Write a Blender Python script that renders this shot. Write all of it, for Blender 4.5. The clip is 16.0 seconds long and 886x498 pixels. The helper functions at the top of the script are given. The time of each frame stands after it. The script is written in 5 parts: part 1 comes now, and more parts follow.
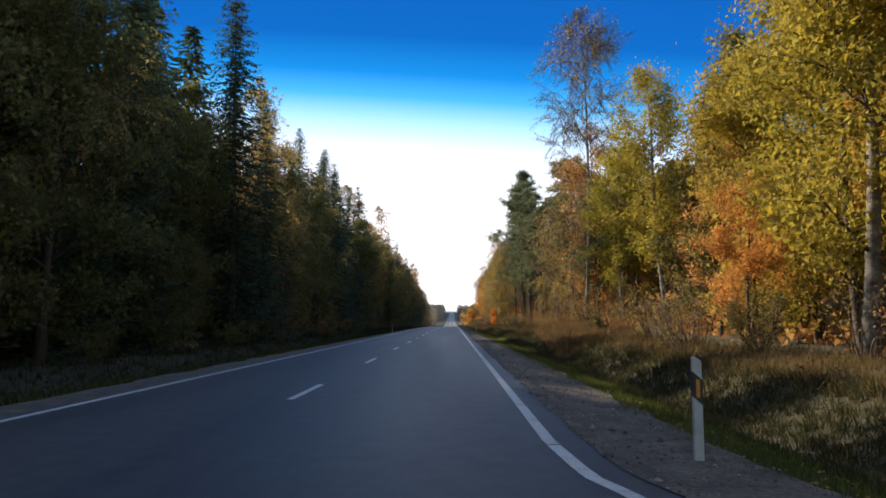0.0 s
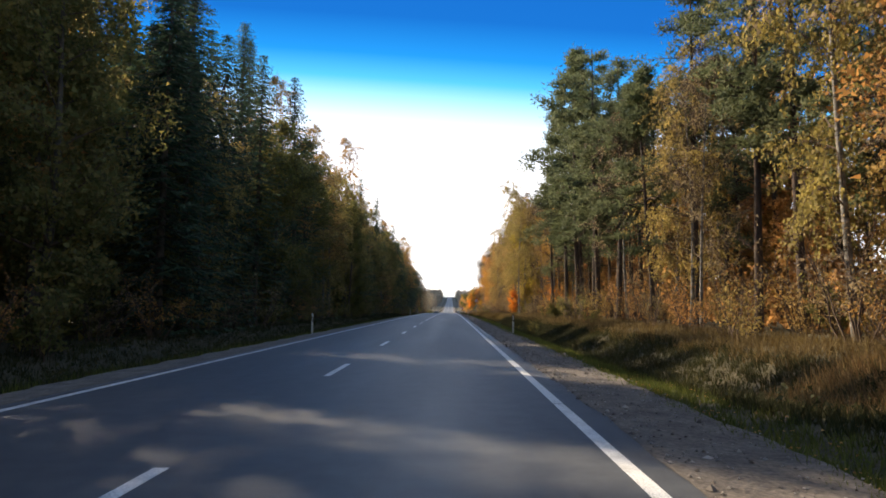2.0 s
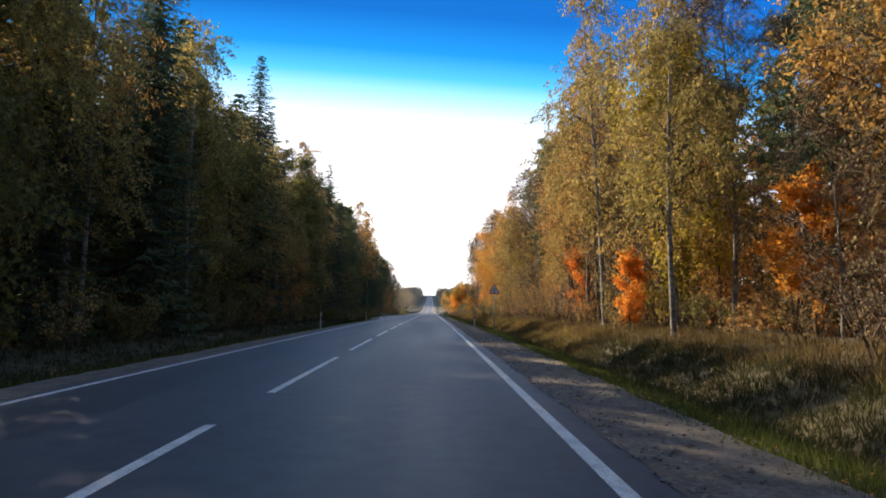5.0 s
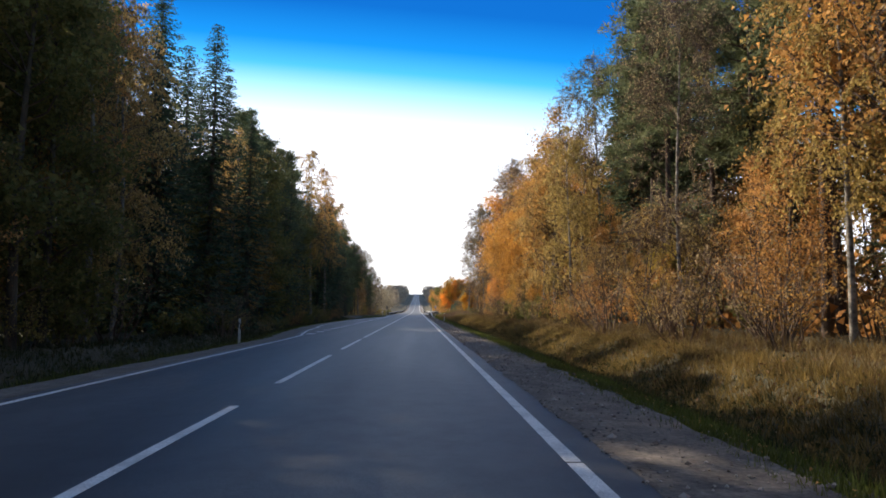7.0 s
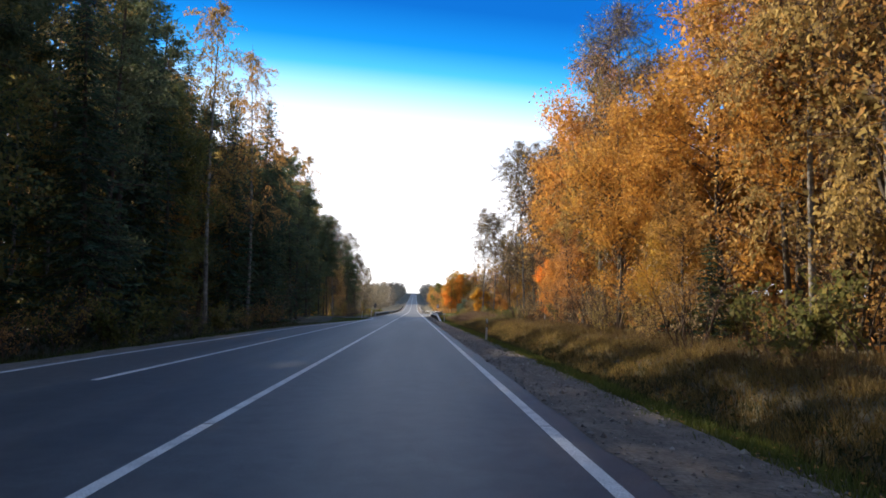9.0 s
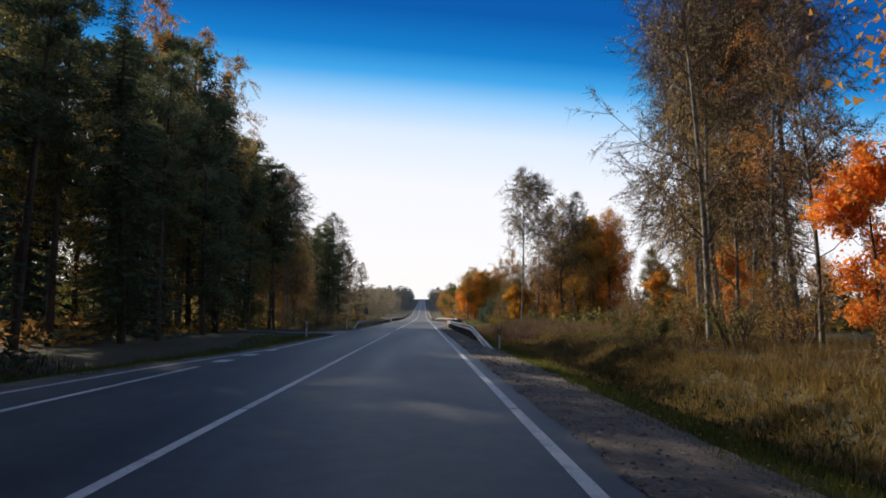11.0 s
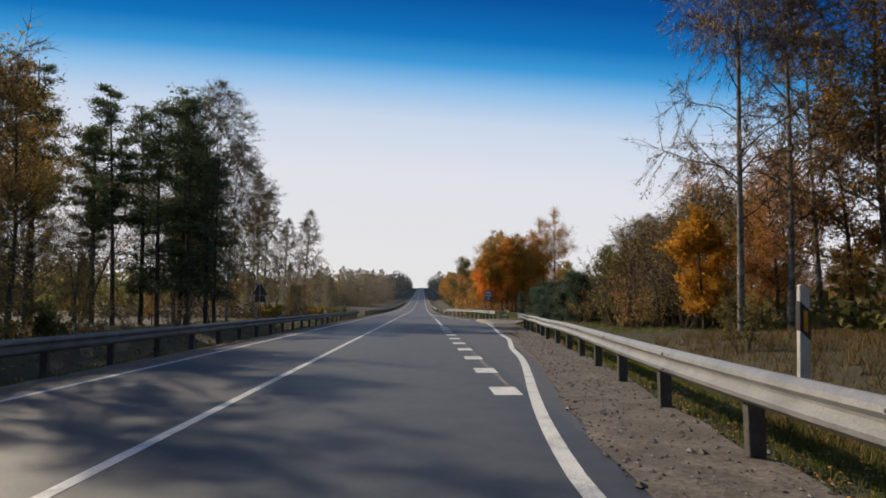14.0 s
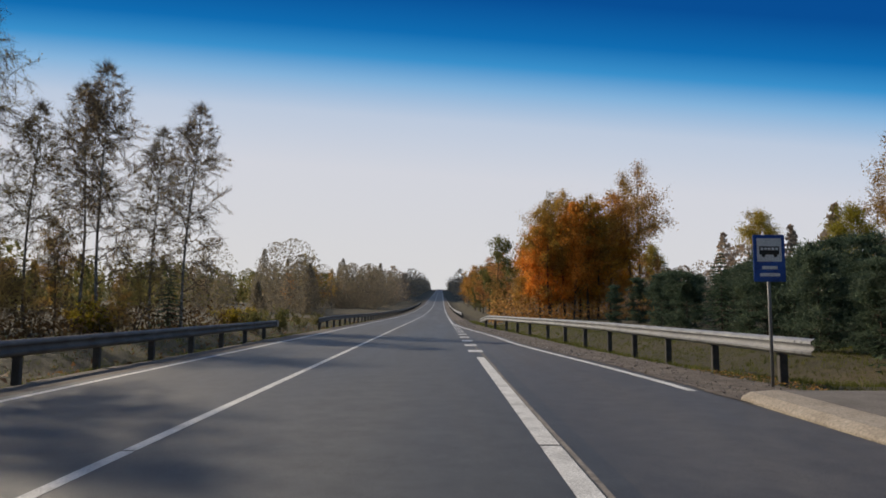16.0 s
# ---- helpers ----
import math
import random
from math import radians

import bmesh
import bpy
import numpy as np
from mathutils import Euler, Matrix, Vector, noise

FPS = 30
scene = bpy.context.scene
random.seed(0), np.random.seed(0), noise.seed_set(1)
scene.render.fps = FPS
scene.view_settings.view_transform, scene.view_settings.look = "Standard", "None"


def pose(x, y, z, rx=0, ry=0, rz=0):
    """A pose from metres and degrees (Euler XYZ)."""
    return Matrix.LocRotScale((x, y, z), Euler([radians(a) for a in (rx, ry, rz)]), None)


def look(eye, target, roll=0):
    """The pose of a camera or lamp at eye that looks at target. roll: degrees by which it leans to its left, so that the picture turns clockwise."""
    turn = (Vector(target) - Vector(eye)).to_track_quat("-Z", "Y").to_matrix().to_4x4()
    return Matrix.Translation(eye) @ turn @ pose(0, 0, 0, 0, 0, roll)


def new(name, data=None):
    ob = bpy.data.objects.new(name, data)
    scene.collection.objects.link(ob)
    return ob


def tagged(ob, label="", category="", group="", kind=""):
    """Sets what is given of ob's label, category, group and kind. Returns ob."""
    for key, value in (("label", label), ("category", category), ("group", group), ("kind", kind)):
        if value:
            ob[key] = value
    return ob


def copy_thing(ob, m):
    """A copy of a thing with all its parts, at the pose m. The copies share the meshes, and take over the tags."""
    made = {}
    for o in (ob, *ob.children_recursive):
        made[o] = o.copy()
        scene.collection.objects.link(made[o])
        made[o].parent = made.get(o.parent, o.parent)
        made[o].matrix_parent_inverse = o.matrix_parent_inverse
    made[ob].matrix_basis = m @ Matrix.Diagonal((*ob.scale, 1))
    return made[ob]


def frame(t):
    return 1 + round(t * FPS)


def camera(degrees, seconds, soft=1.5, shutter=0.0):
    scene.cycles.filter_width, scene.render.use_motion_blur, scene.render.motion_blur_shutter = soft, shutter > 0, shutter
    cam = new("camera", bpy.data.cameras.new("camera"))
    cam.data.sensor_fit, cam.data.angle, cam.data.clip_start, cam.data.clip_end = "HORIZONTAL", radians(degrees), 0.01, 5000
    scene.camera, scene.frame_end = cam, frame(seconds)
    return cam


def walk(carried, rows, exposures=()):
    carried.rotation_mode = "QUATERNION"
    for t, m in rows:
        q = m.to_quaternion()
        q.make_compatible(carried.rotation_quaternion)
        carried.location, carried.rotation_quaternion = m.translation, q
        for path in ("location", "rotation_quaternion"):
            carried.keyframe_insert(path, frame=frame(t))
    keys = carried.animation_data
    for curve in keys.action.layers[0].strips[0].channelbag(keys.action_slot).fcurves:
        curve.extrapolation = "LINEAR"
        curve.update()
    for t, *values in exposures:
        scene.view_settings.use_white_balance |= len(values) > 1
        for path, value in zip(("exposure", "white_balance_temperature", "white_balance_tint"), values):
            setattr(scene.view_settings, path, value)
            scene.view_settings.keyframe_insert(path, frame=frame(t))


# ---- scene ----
cam = camera(71.2, 16.0, soft=1.7)
EYE = 1.3


def road_z(y):
    """Height of the carriageway along its length: level, a slight fall, then a long climb."""
    z = 0.0
    if y > 100:
        a = min(y, 180) - 100
        z -= 0.008 * a * a / 160
    if y > 180:
        z -= 0.008 * (min(y, 420) - 180)
    if y > 420:
        a = min(y, 620) - 420
        z += -0.008 * a + 0.038 * a * a / 400
    if y > 620:
        z += 0.03 * (min(y, 1250) - 620)
    if y > 1250:
        a = min(y, 1450) - 1250
        z += 0.03 * a - 0.04 * a * a / 400
    if y > 1450:
        z -= 0.01 * (min(y, 2400) - 1450)
    return z


# seconds, across, along, pitch, roll, yaw
RIDE = [
    (0, 2.72, 0.00, 96.63, 0.07, 0.93),
    (0.5, 2.58, 11.00, 94.91, 0.06, 0.80),
    (1, 2.55, 22.00, 94.97, -0.36, 1.02),
    (1.5, 2.43, 33.00, 94.89, -0.41, 0.77),
    (2, 2.31, 44.00, 95.31, -0.27, 0.73),
    (2.5, 2.30, 55.00, 95.20, -0.58, 0.54),
    (3, 2.35, 66.00, 94.77, -0.69, 0.47),
    (3.5, 2.36, 77.00, 94.89, -0.48, 0.05),
    (4, 2.37, 88.00, 95.31, -0.47, -0.38),
    (6.5, 2.42, 143.00, 95.05, 0.14, -2.03),
    (7, 2.43, 154.00, 95.15, -0.06, -2.33),
    (7.5, 2.40, 165.00, 94.83, -0.48, -2.38),
    (8, 2.38, 176.00, 94.91, -0.49, -2.23),
    (8.5, 2.32, 187.00, 95.13, -0.87, -2.52),
    (9, 2.25, 198.00, 95.14, -0.95, -2.62),
    (11.5, 2.52, 253.00, 95.77, -0.18, -1.70),
    (12, 2.54, 264.00, 95.22, 0.02, -1.95),
    (12.5, 2.56, 275.00, 95.26, 0.23, -2.21),
    (13, 2.53, 286.00, 95.13, -0.38, -1.48),
    (13.5, 2.62, 297.00, 95.15, 0.10, -1.60),
    (14, 2.60, 308.00, 94.76, 0.10, -1.89),
    (14.5, 2.58, 319.00, 94.97, 0.09, -1.88),
    (15, 2.68, 330.00, 95.12, -0.08, -1.57),
    (15.5, 2.78, 341.00, 95.07, -0.66, -0.67),
    (16, 2.82, 352.00, 94.98, -0.24, -0.16),
]
walk(cam, [(t, pose(x, y, road_z(y) + EYE, p, r, w)) for t, x, y, p, r, w in RIDE],
     exposures=[(0.0, 0.8, 6870, 10), (0.5, 0.98, 7020, 10), (1.0, 1.16, 7300, 10), (2.0, 1.06, 7240, 10), (3.0, 1.2, 7570, 10), (4.2, 1.22, 7470, 10),
                (6.3, 0.92, 6820, 10), (7.2, 0.98, 6820, 10), (8.0, 0.78, 6700, 10), (8.6, 0.92, 6770, 10), (9.2, 1.02, 6770, 10),
                (11.4, 0.14, 6980, 10), (12.0, 0.12, 7070, 10), (12.5, 0.08, 7070, 10), (13.2, 0.28, 7370, 10), (14.0, -0.1, 6820, 10), (15.3, -0.18, 6800, 10), (16.0, -0.3, 6780, 10)])

# ---- light ----
SUN_SIDE, SUN_UP = -50.0, 31.0      # degrees to the left of the road's direction, degrees up
world = bpy.data.worlds.new("sky")
scene.world = world
world.use_nodes = True
wn, wl = world.node_tree.nodes, world.node_tree.links
sky = wn.new("ShaderNodeTexSky")
sky.sky_type, sky.sun_disc = "NISHITA", False
sky.sun_elevation, sky.sun_rotation = radians(SUN_UP), radians(SUN_SIDE)
sky.air_density, sky.dust_density, sky.ozone_density = 1.0, 0.6, 1.6
wl.new(sky.outputs[0], wn["Background"].inputs[0])
wn["Background"].inputs[1].default_value = 0.15
sun = new("sun", bpy.data.lights.new("sun", "SUN"))
sun.data.energy, sun.data.angle, sun.data.color = 5.0, radians(0.6), (1.0, 0.86, 0.68)
sun_way = Vector((math.sin(radians(SUN_SIDE)) * math.cos(radians(SUN_UP)),
                  math.cos(radians(SUN_SIDE)) * math.cos(radians(SUN_UP)), math.sin(radians(SUN_UP))))
sun.matrix_world = look((0, 0, 60), tuple(Vector((0, 0, 60)) - sun_way))


# ---- materials ----
def material(name, rough=0.8, metal=0.0):
    m = bpy.data.materials.new(name)
    m.use_nodes = True
    b = m.node_tree.nodes["Principled BSDF"]
    b.inputs["Roughness"].default_value, b.inputs["Metallic"].default_value = rough, metal
    return m, m.node_tree.nodes, m.node_tree.links, b


def ramp(nodes, links, source, stops):
    r = nodes.new("ShaderNodeValToRGB")
    while len(r.color_ramp.elements) < len(stops):
        r.color_ramp.elements.new(0.5)
    for e, (p, c) in zip(r.color_ramp.elements, stops):
        e.position, e.color = p, (*c, 1)
    links.new(source, r.inputs[0])
    return r.outputs[0]


def noise_of(nodes, links, scale, detail=4, vector=None, rough=0.6):
    n = nodes.new("ShaderNodeTexNoise")
    n.inputs["Scale"].default_value, n.inputs["Detail"].default_value = scale, detail
    n.inputs["Roughness"].default_value = rough
    if vector is None:
        c = nodes.new("ShaderNodeTexCoord")
        vector = c.outputs["Object"]
    links.new(vector, n.inputs["Vector"])
    return n.outputs["Fac"]


def mixed(nodes, links, kind, fac, a, b):
    m = nodes.new("ShaderNodeMix")
    m.data_type, m.blend_type = "RGBA", kind
    for socket, v in ((m.inputs[0], fac), (m.inputs[6], a), (m.inputs[7], b)):
        if isinstance(v, (int, float)):
            socket.default_value = v
        elif isinstance(v, tuple):
            socket.default_value = (*v, 1)
        else:
            links.new(v, socket)
    return m.outputs[2]


def stretched(nodes, links, sx, sy, sz):
    c, p = nodes.new("ShaderNodeTexCoord"), nodes.new("ShaderNodeMapping")
    p.inputs["Scale"].default_value = (sx, sy, sz)
    links.new(c.outputs["Object"], p.inputs["Vector"])
    return p.outputs[0]


def bumped(nodes, links, b, height, strength, distance=0.02):
    n = nodes.new("ShaderNodeBump")
    n.inputs["Strength"].default_value, n.inputs["Distance"].default_value = strength, distance
    links.new(height, n.inputs["Height"])
    links.new(n.outputs[0], b.inputs["Normal"])


def rough_mat(name, dark, mid, light, big, fine, rough=0.9, bump=0.5, depth=0.02, stretch=None, speckle=0.34):
    """A surface with stains at one scale and grain at another."""
    m, n, l, b = material(name, rough)
    v = stretched(n, l, *stretch) if stretch else None
    base = ramp(n, l, noise_of(n, l, big, 5, v), [(0.25, dark), (0.5, mid), (0.78, light)])
    grain = noise_of(n, l, fine, 3)
    tint = ramp(n, l, grain, [(0.3, (1 - 1.1 * speckle,) * 3), (0.7, (1 + 0.9 * speckle,) * 3)])
    l.new(mixed(n, l, "MULTIPLY", 1.0, base, tint), b.inputs["Base Color"])
    if bump:
        bumped(n, l, b, grain, bump, depth)
    return m


def leaf_mat(name, a, c, d, through_light=0.45, hue=0.015):
    """Leaves: three tones picked leaf by leaf, a shift tree by tree, light coming through them."""
    m, n, l, b = material(name, 0.65)
    g, o = n.new("ShaderNodeNewGeometry"), n.new("ShaderNodeObjectInfo")
    col = ramp(n, l, g.outputs["Random Per Island"], [(0.0, a), (0.5, c), (1.0, d)])
    h = n.new("ShaderNodeHueSaturation")
    r = n.new("ShaderNodeMapRange")
    r.inputs["To Min"].default_value, r.inputs["To Max"].default_value = 0.5 - hue, 0.5 + hue
    l.new(o.outputs["Random"], r.inputs["Value"])
    l.new(r.outputs[0], h.inputs["Hue"])
    r2 = n.new("ShaderNodeMapRange")
    r2.inputs["To Min"].default_value, r2.inputs["To Max"].default_value = 1.2, 0.8
    l.new(o.outputs["Random"], r2.inputs["Value"])
    l.new(r2.outputs[0], h.inputs["Value"])
    clump = ramp(n, l, noise_of(n, l, 0.55, 3), [(0.32, (0.74, 0.71, 0.72)), (0.5, (1.0, 1.0, 1.0)), (0.68, (1.25, 1.22, 1.12))])
    l.new(mixed(n, l, "MULTIPLY", 1.0, col, clump), h.inputs["Color"])
    l.new(h.outputs[0], b.inputs["Base Color"])
    b.inputs["Specular IOR Level"].default_value = 0.12
    t, mix = n.new("ShaderNodeBsdfTranslucent"), n.new("ShaderNodeMixShader")
    l.new(h.outputs[0], t.inputs["Color"])
    mix.inputs[0].default_value = through_light
    l.new(b.outputs[0], mix.inputs[1])
    l.new(t.outputs[0], mix.inputs[2])
    l.new(mix.outputs[0], n["Material Output"].inputs["Surface"])
    return m


def bark_mat(name, dark, mid, light, scale=6.0):
    return rough_mat(name, dark, mid, light, scale, 30.0, 0.95, 0.8, 0.03, stretch=(1, 1, 0.25))


NEEDLE = leaf_mat("spruce_needles", (0.036, 0.062, 0.040), (0.060, 0.096, 0.056), (0.09, 0.125, 0.07), 0.35)
PINE = leaf_mat("pine_needles", (0.075, 0.094, 0.046), (0.125, 0.145, 0.074), (0.17, 0.185, 0.10), 0.4)
OLIVE = leaf_mat("olive_leaves", (0.105, 0.115, 0.038), (0.17, 0.165, 0.055), (0.26, 0.21, 0.07), 0.5)
YOUNG = leaf_mat("young_pine_needles", (0.05, 0.078, 0.052), (0.08, 0.115, 0.075), (0.115, 0.15, 0.095), 0.4)
BIRCH = leaf_mat("birch_leaves", (0.23, 0.175, 0.06), (0.37, 0.275, 0.095), (0.49, 0.36, 0.13), 0.5)
GOLD = leaf_mat("yellow_leaves", (0.25, 0.21, 0.03), (0.41, 0.315, 0.042), (0.34, 0.31, 0.065), 0.5)
ORANGE = leaf_mat("orange_leaves", (0.38, 0.185, 0.042), (0.50, 0.27, 0.06), (0.57, 0.345, 0.085), 0.5)
BRIGHT = leaf_mat("bright_orange_leaves", (0.56, 0.215, 0.032), (0.72, 0.31, 0.048), (0.78, 0.40, 0.075), 0.6)
RUST = leaf_mat("rust_leaves", (0.30, 0.165, 0.052), (0.45, 0.25, 0.078), (0.55, 0.335, 0.115), 0.5)
THIN = leaf_mat("withered_birch_leaves", (0.21, 0.165, 0.095), (0.31, 0.245, 0.14), (0.42, 0.335, 0.18), 0.5)
BARK = bark_mat("grey_brown_bark", (0.035, 0.027, 0.02), (0.075, 0.06, 0.045), (0.13, 0.11, 0.085))
PINE_BARK = bark_mat("pine_bark", (0.022, 0.016, 0.013), (0.06, 0.04, 0.03), (0.13, 0.075, 0.048))
BIRCH_BARK = rough_mat("birch_bark", (0.004, 0.004, 0.004), (0.17, 0.155, 0.135), (0.36, 0.33, 0.29), 2.6, 30.0, 0.9, 0.6, 0.02, stretch=(1, 1, 1.5))
TWIG = bark_mat("twig_bark", (0.05, 0.03, 0.022), (0.10, 0.065, 0.045), (0.16, 0.11, 0.08))


def asphalt_mat(name, tone_mid, edge=0.0):
    m, n, l, b = material(name, 0.62)
    lane = noise_of(n, l, 1.0, 4, stretched(n, l, 0.55, 0.035, 1))
    base = ramp(n, l, lane, [(0.3, tuple(0.72 * c for c in tone_mid)), (0.5, tone_mid), (0.75, tuple(1.35 * c for c in tone_mid))])
    spots = ramp(n, l, noise_of(n, l, 3.2, 6), [(0.35, (0.8, 0.8, 0.8)), (0.65, (1.18, 1.17, 1.15))])
    grain = noise_of(n, l, 90.0, 2)
    speck = ramp(n, l, grain, [(0.3, (0.6, 0.6, 0.6)), (0.7, (1.45, 1.45, 1.45))])
    c = mixed(n, l, "MULTIPLY", 1.0, mixed(n, l, "MULTIPLY", 1.0, base, spots), speck)
    l.new(c, b.inputs["Base Color"])
    l.new(ramp(n, l, lane, [(0.3, (0.5, 0.5, 0.5)), (0.8, (0.72, 0.72, 0.72))]), b.inputs["Roughness"])
    bumped(n, l, b, grain, 0.35, 0.006)
    return m


ASPHALT = asphalt_mat("asphalt", (0.050, 0.0545, 0.059))
BAY_ASPHALT = asphalt_mat("bay_asphalt", (0.072, 0.07, 0.068))
PAINT = rough_mat("road_paint", (0.38, 0.38, 0.37), (0.60, 0.60, 0.58), (0.70, 0.70, 0.68), 3.0, 60.0, 0.7, 0.3, 0.004)
GRAVEL = rough_mat("gravel", (0.062, 0.05, 0.04), (0.12, 0.10, 0.082), (0.20, 0.168, 0.138), 2.4, 20.0, 0.95, 0.7, 0.03, speckle=0.42)
SOIL = rough_mat("meadow_soil", (0.028, 0.028, 0.012), (0.052, 0.044, 0.02), (0.09, 0.066, 0.03), 0.25, 9.0, 0.95, 0.9, 0.08)
GREEN_BLADE = leaf_mat("green_grass", (0.07, 0.088, 0.02), (0.115, 0.135, 0.028), (0.18, 0.175, 0.05), 0.45)
BANK_BLADE = leaf_mat("bank_grass", (0.10, 0.08, 0.026), (0.165, 0.128, 0.04), (0.24, 0.175, 0.062), 0.4)
DRY_BLADE = leaf_mat("dry_grass", (0.12, 0.07, 0.034), (0.20, 0.125, 0.055), (0.30, 0.21, 0.10), 0.3)
REED = leaf_mat("reeds", (0.10, 0.06, 0.042), (0.165, 0.105, 0.072), (0.24, 0.165, 0.115), 0.35)
WITHERED = leaf_mat("withered_weeds", (0.06, 0.036, 0.018), (0.105, 0.065, 0.03), (0.17, 0.11, 0.05), 0.3)
WEED_BLADE = leaf_mat("weeds", (0.028, 0.036, 0.014), (0.05, 0.052, 0.02), (0.085, 0.072, 0.03), 0.3)
ZINC = rough_mat("galvanised_steel", (0.17, 0.175, 0.18), (0.26, 0.265, 0.27), (0.35, 0.35, 0.35), 2.5, 40.0, 0.45, 0.15, 0.003, speckle=0.12)
ZINC.node_tree.nodes["Principled BSDF"].inputs["Metallic"].default_value = 0.3
# dark steel of the bucket; on posts and sign back, shade put into colour
RAIL_POST = rough_mat("dark_shaded_steel", (0.03, 0.028, 0.026), (0.06, 0.055, 0.05), (0.10, 0.09, 0.08), 4.0, 50.0, 0.7, 0.2, 0.003)
POST_STEEL = rough_mat("dull_post_steel", (0.10, 0.10, 0.10), (0.17, 0.17, 0.17), (0.25, 0.25, 0.24), 4.0, 50.0, 0.6, 0.2, 0.003)
PLASTIC = rough_mat("white_plastic", (0.28, 0.28, 0.265), (0.43, 0.43, 0.41), (0.52, 0.52, 0.50), 4.0, 60.0, 0.5, 0.1, 0.002, speckle=0.08)
# darker copy of the galvanised steel, backlit shade put into its colour
SHADED_ZINC = rough_mat("shaded_rail_steel", (0.07, 0.062, 0.055), (0.12, 0.11, 0.10), (0.19, 0.18, 0.17), 2.0, 40.0, 0.6, 0.15, 0.003, speckle=0.15)
BLACK = rough_mat("black_film", (0.012, 0.012, 0.012), (0.02, 0.02, 0.02), (0.03, 0.03, 0.03), 6.0, 60.0, 0.5, 0.0)
AMBER = rough_mat("amber_reflector", (0.45, 0.16, 0.01), (0.60, 0.24, 0.015), (0.7, 0.3, 0.02), 20.0, 90.0, 0.25, 0.1, 0.002)
RED = rough_mat("red_sign_film", (0.30, 0.012, 0.012), (0.42, 0.02, 0.018), (0.5, 0.03, 0.03), 4.0, 50.0, 0.5, 0.0)
SIGN_WHITE = rough_mat("white_sign_film", (0.55, 0.55, 0.53), (0.68, 0.68, 0.66), (0.75, 0.75, 0.73), 4.0, 50.0, 0.5, 0.0)
BLUE = rough_mat("blue_sign_film", (0.01, 0.05, 0.22), (0.012, 0.075, 0.32), (0.02, 0.10, 0.38), 4.0, 50.0, 0.5, 0.0)
PLATFORM = rough_mat("worn_platform_asphalt", (0.10, 0.088, 0.075), (0.16, 0.145, 0.128), (0.21, 0.19, 0.17), 1.4, 40.0, 0.9, 0.4, 0.008)
SEAM = rough_mat("worn_joint", (0.10, 0.09, 0.08), (0.20, 0.18, 0.16), (0.28, 0.25, 0.22), 6.0, 40.0, 0.9, 0.2, 0.003)
JOINT = rough_mat("dark_joint", (0.02, 0.02, 0.02), (0.032, 0.032, 0.032), (0.05, 0.05, 0.05), 8.0, 60.0, 0.9, 0.2, 0.002)
CONCRETE = rough_mat("kerb_concrete", (0.22, 0.19, 0.15), (0.30, 0.26, 0.21), (0.36, 0.32, 0.27), 2.0, 35.0, 0.9, 0.4, 0.01)
BENCH_WOOD = rough_mat("painted_bench_wood", (0.26, 0.25, 0.23), (0.37, 0.36, 0.33), (0.45, 0.44, 0.41), 3.0, 30.0, 0.7, 0.3, 0.005, stretch=(0.2, 1, 1))


# ---- building helpers ----
def mesh_of(name, verts, faces, mat, smooth=False):
    me = bpy.data.meshes.new(name)
    me.from_pydata(verts.tolist() if isinstance(verts, np.ndarray) else verts, [],
                   faces.tolist() if isinstance(faces, np.ndarray) else faces)
    me.materials.append(mat)
    if smooth:
        me.polygons.foreach_set("use_smooth", [True] * len(me.polygons))
    me.update()
    return me


def solid(name, verts, faces, mat, parent=None, label="", smooth=False):
    ob = new(name, mesh_of(name, verts, faces, mat, smooth))
    if parent is not None:
        ob.parent = parent
    if label:
        ob["label"] = label
    return ob


def part(name, bm, mat, parent=None, label="", smooth=False):
    me = bpy.data.meshes.new(name)
    bm.to_mesh(me)
    bm.free()
    me.materials.append(mat)
    if smooth:
        me.polygons.foreach_set("use_smooth", [True] * len(me.polygons))
    ob = new(name, me)
    if parent is not None:
        ob.parent = parent
    if label:
        ob["label"] = label
    return ob


def box(bm, x0, x1, y0, y1, z0, z1, bevel=0.0):
    made = bmesh.ops.create_cube(bm, size=1.0, matrix=Matrix.Translation(((x0 + x1) / 2, (y0 + y1) / 2, (z0 + z1) / 2))
                                 @ Matrix.Diagonal((x1 - x0, y1 - y0, z1 - z0, 1)))
    if bevel:
        edges = list({e for v in made["verts"] for e in v.link_edges})
        bmesh.ops.bevel(bm, geom=edges, offset=bevel, segments=2, affect="EDGES")
    return bm


def boxed(x0, x1, y0, y1, z0, z1, bevel=0.0):
    return box(bmesh.new(), x0, x1, y0, y1, z0, z1, bevel)


def rod(bm, x, y, z0, z1, r, sides=12):
    bmesh.ops.create_cone(bm, cap_ends=True, segments=sides, radius1=r, radius2=r, depth=z1 - z0,
                          matrix=Matrix.Translation((x, y, (z0 + z1) / 2)))
    return bm


def prism(outline, y0, y1):
    """A flat outline in x and z, made thick along y."""
    bm = bmesh.new()
    a = [bm.verts.new((x, y0, z)) for x, z in outline]
    b = [bm.verts.new((x, y1, z)) for x, z in outline]
    bm.faces.new(a)
    bm.faces.new(b[::-1])
    for i in range(len(a)):
        j = (i + 1) % len(a)
        bm.faces.new((a[j], a[i], b[i], b[j]))
    bmesh.ops.recalc_face_normals(bm, faces=bm.faces)
    return bm


def empty(name, m):
    ob = new(name)
    ob.empty_display_size = 0.3
    ob.matrix_basis = m
    return ob


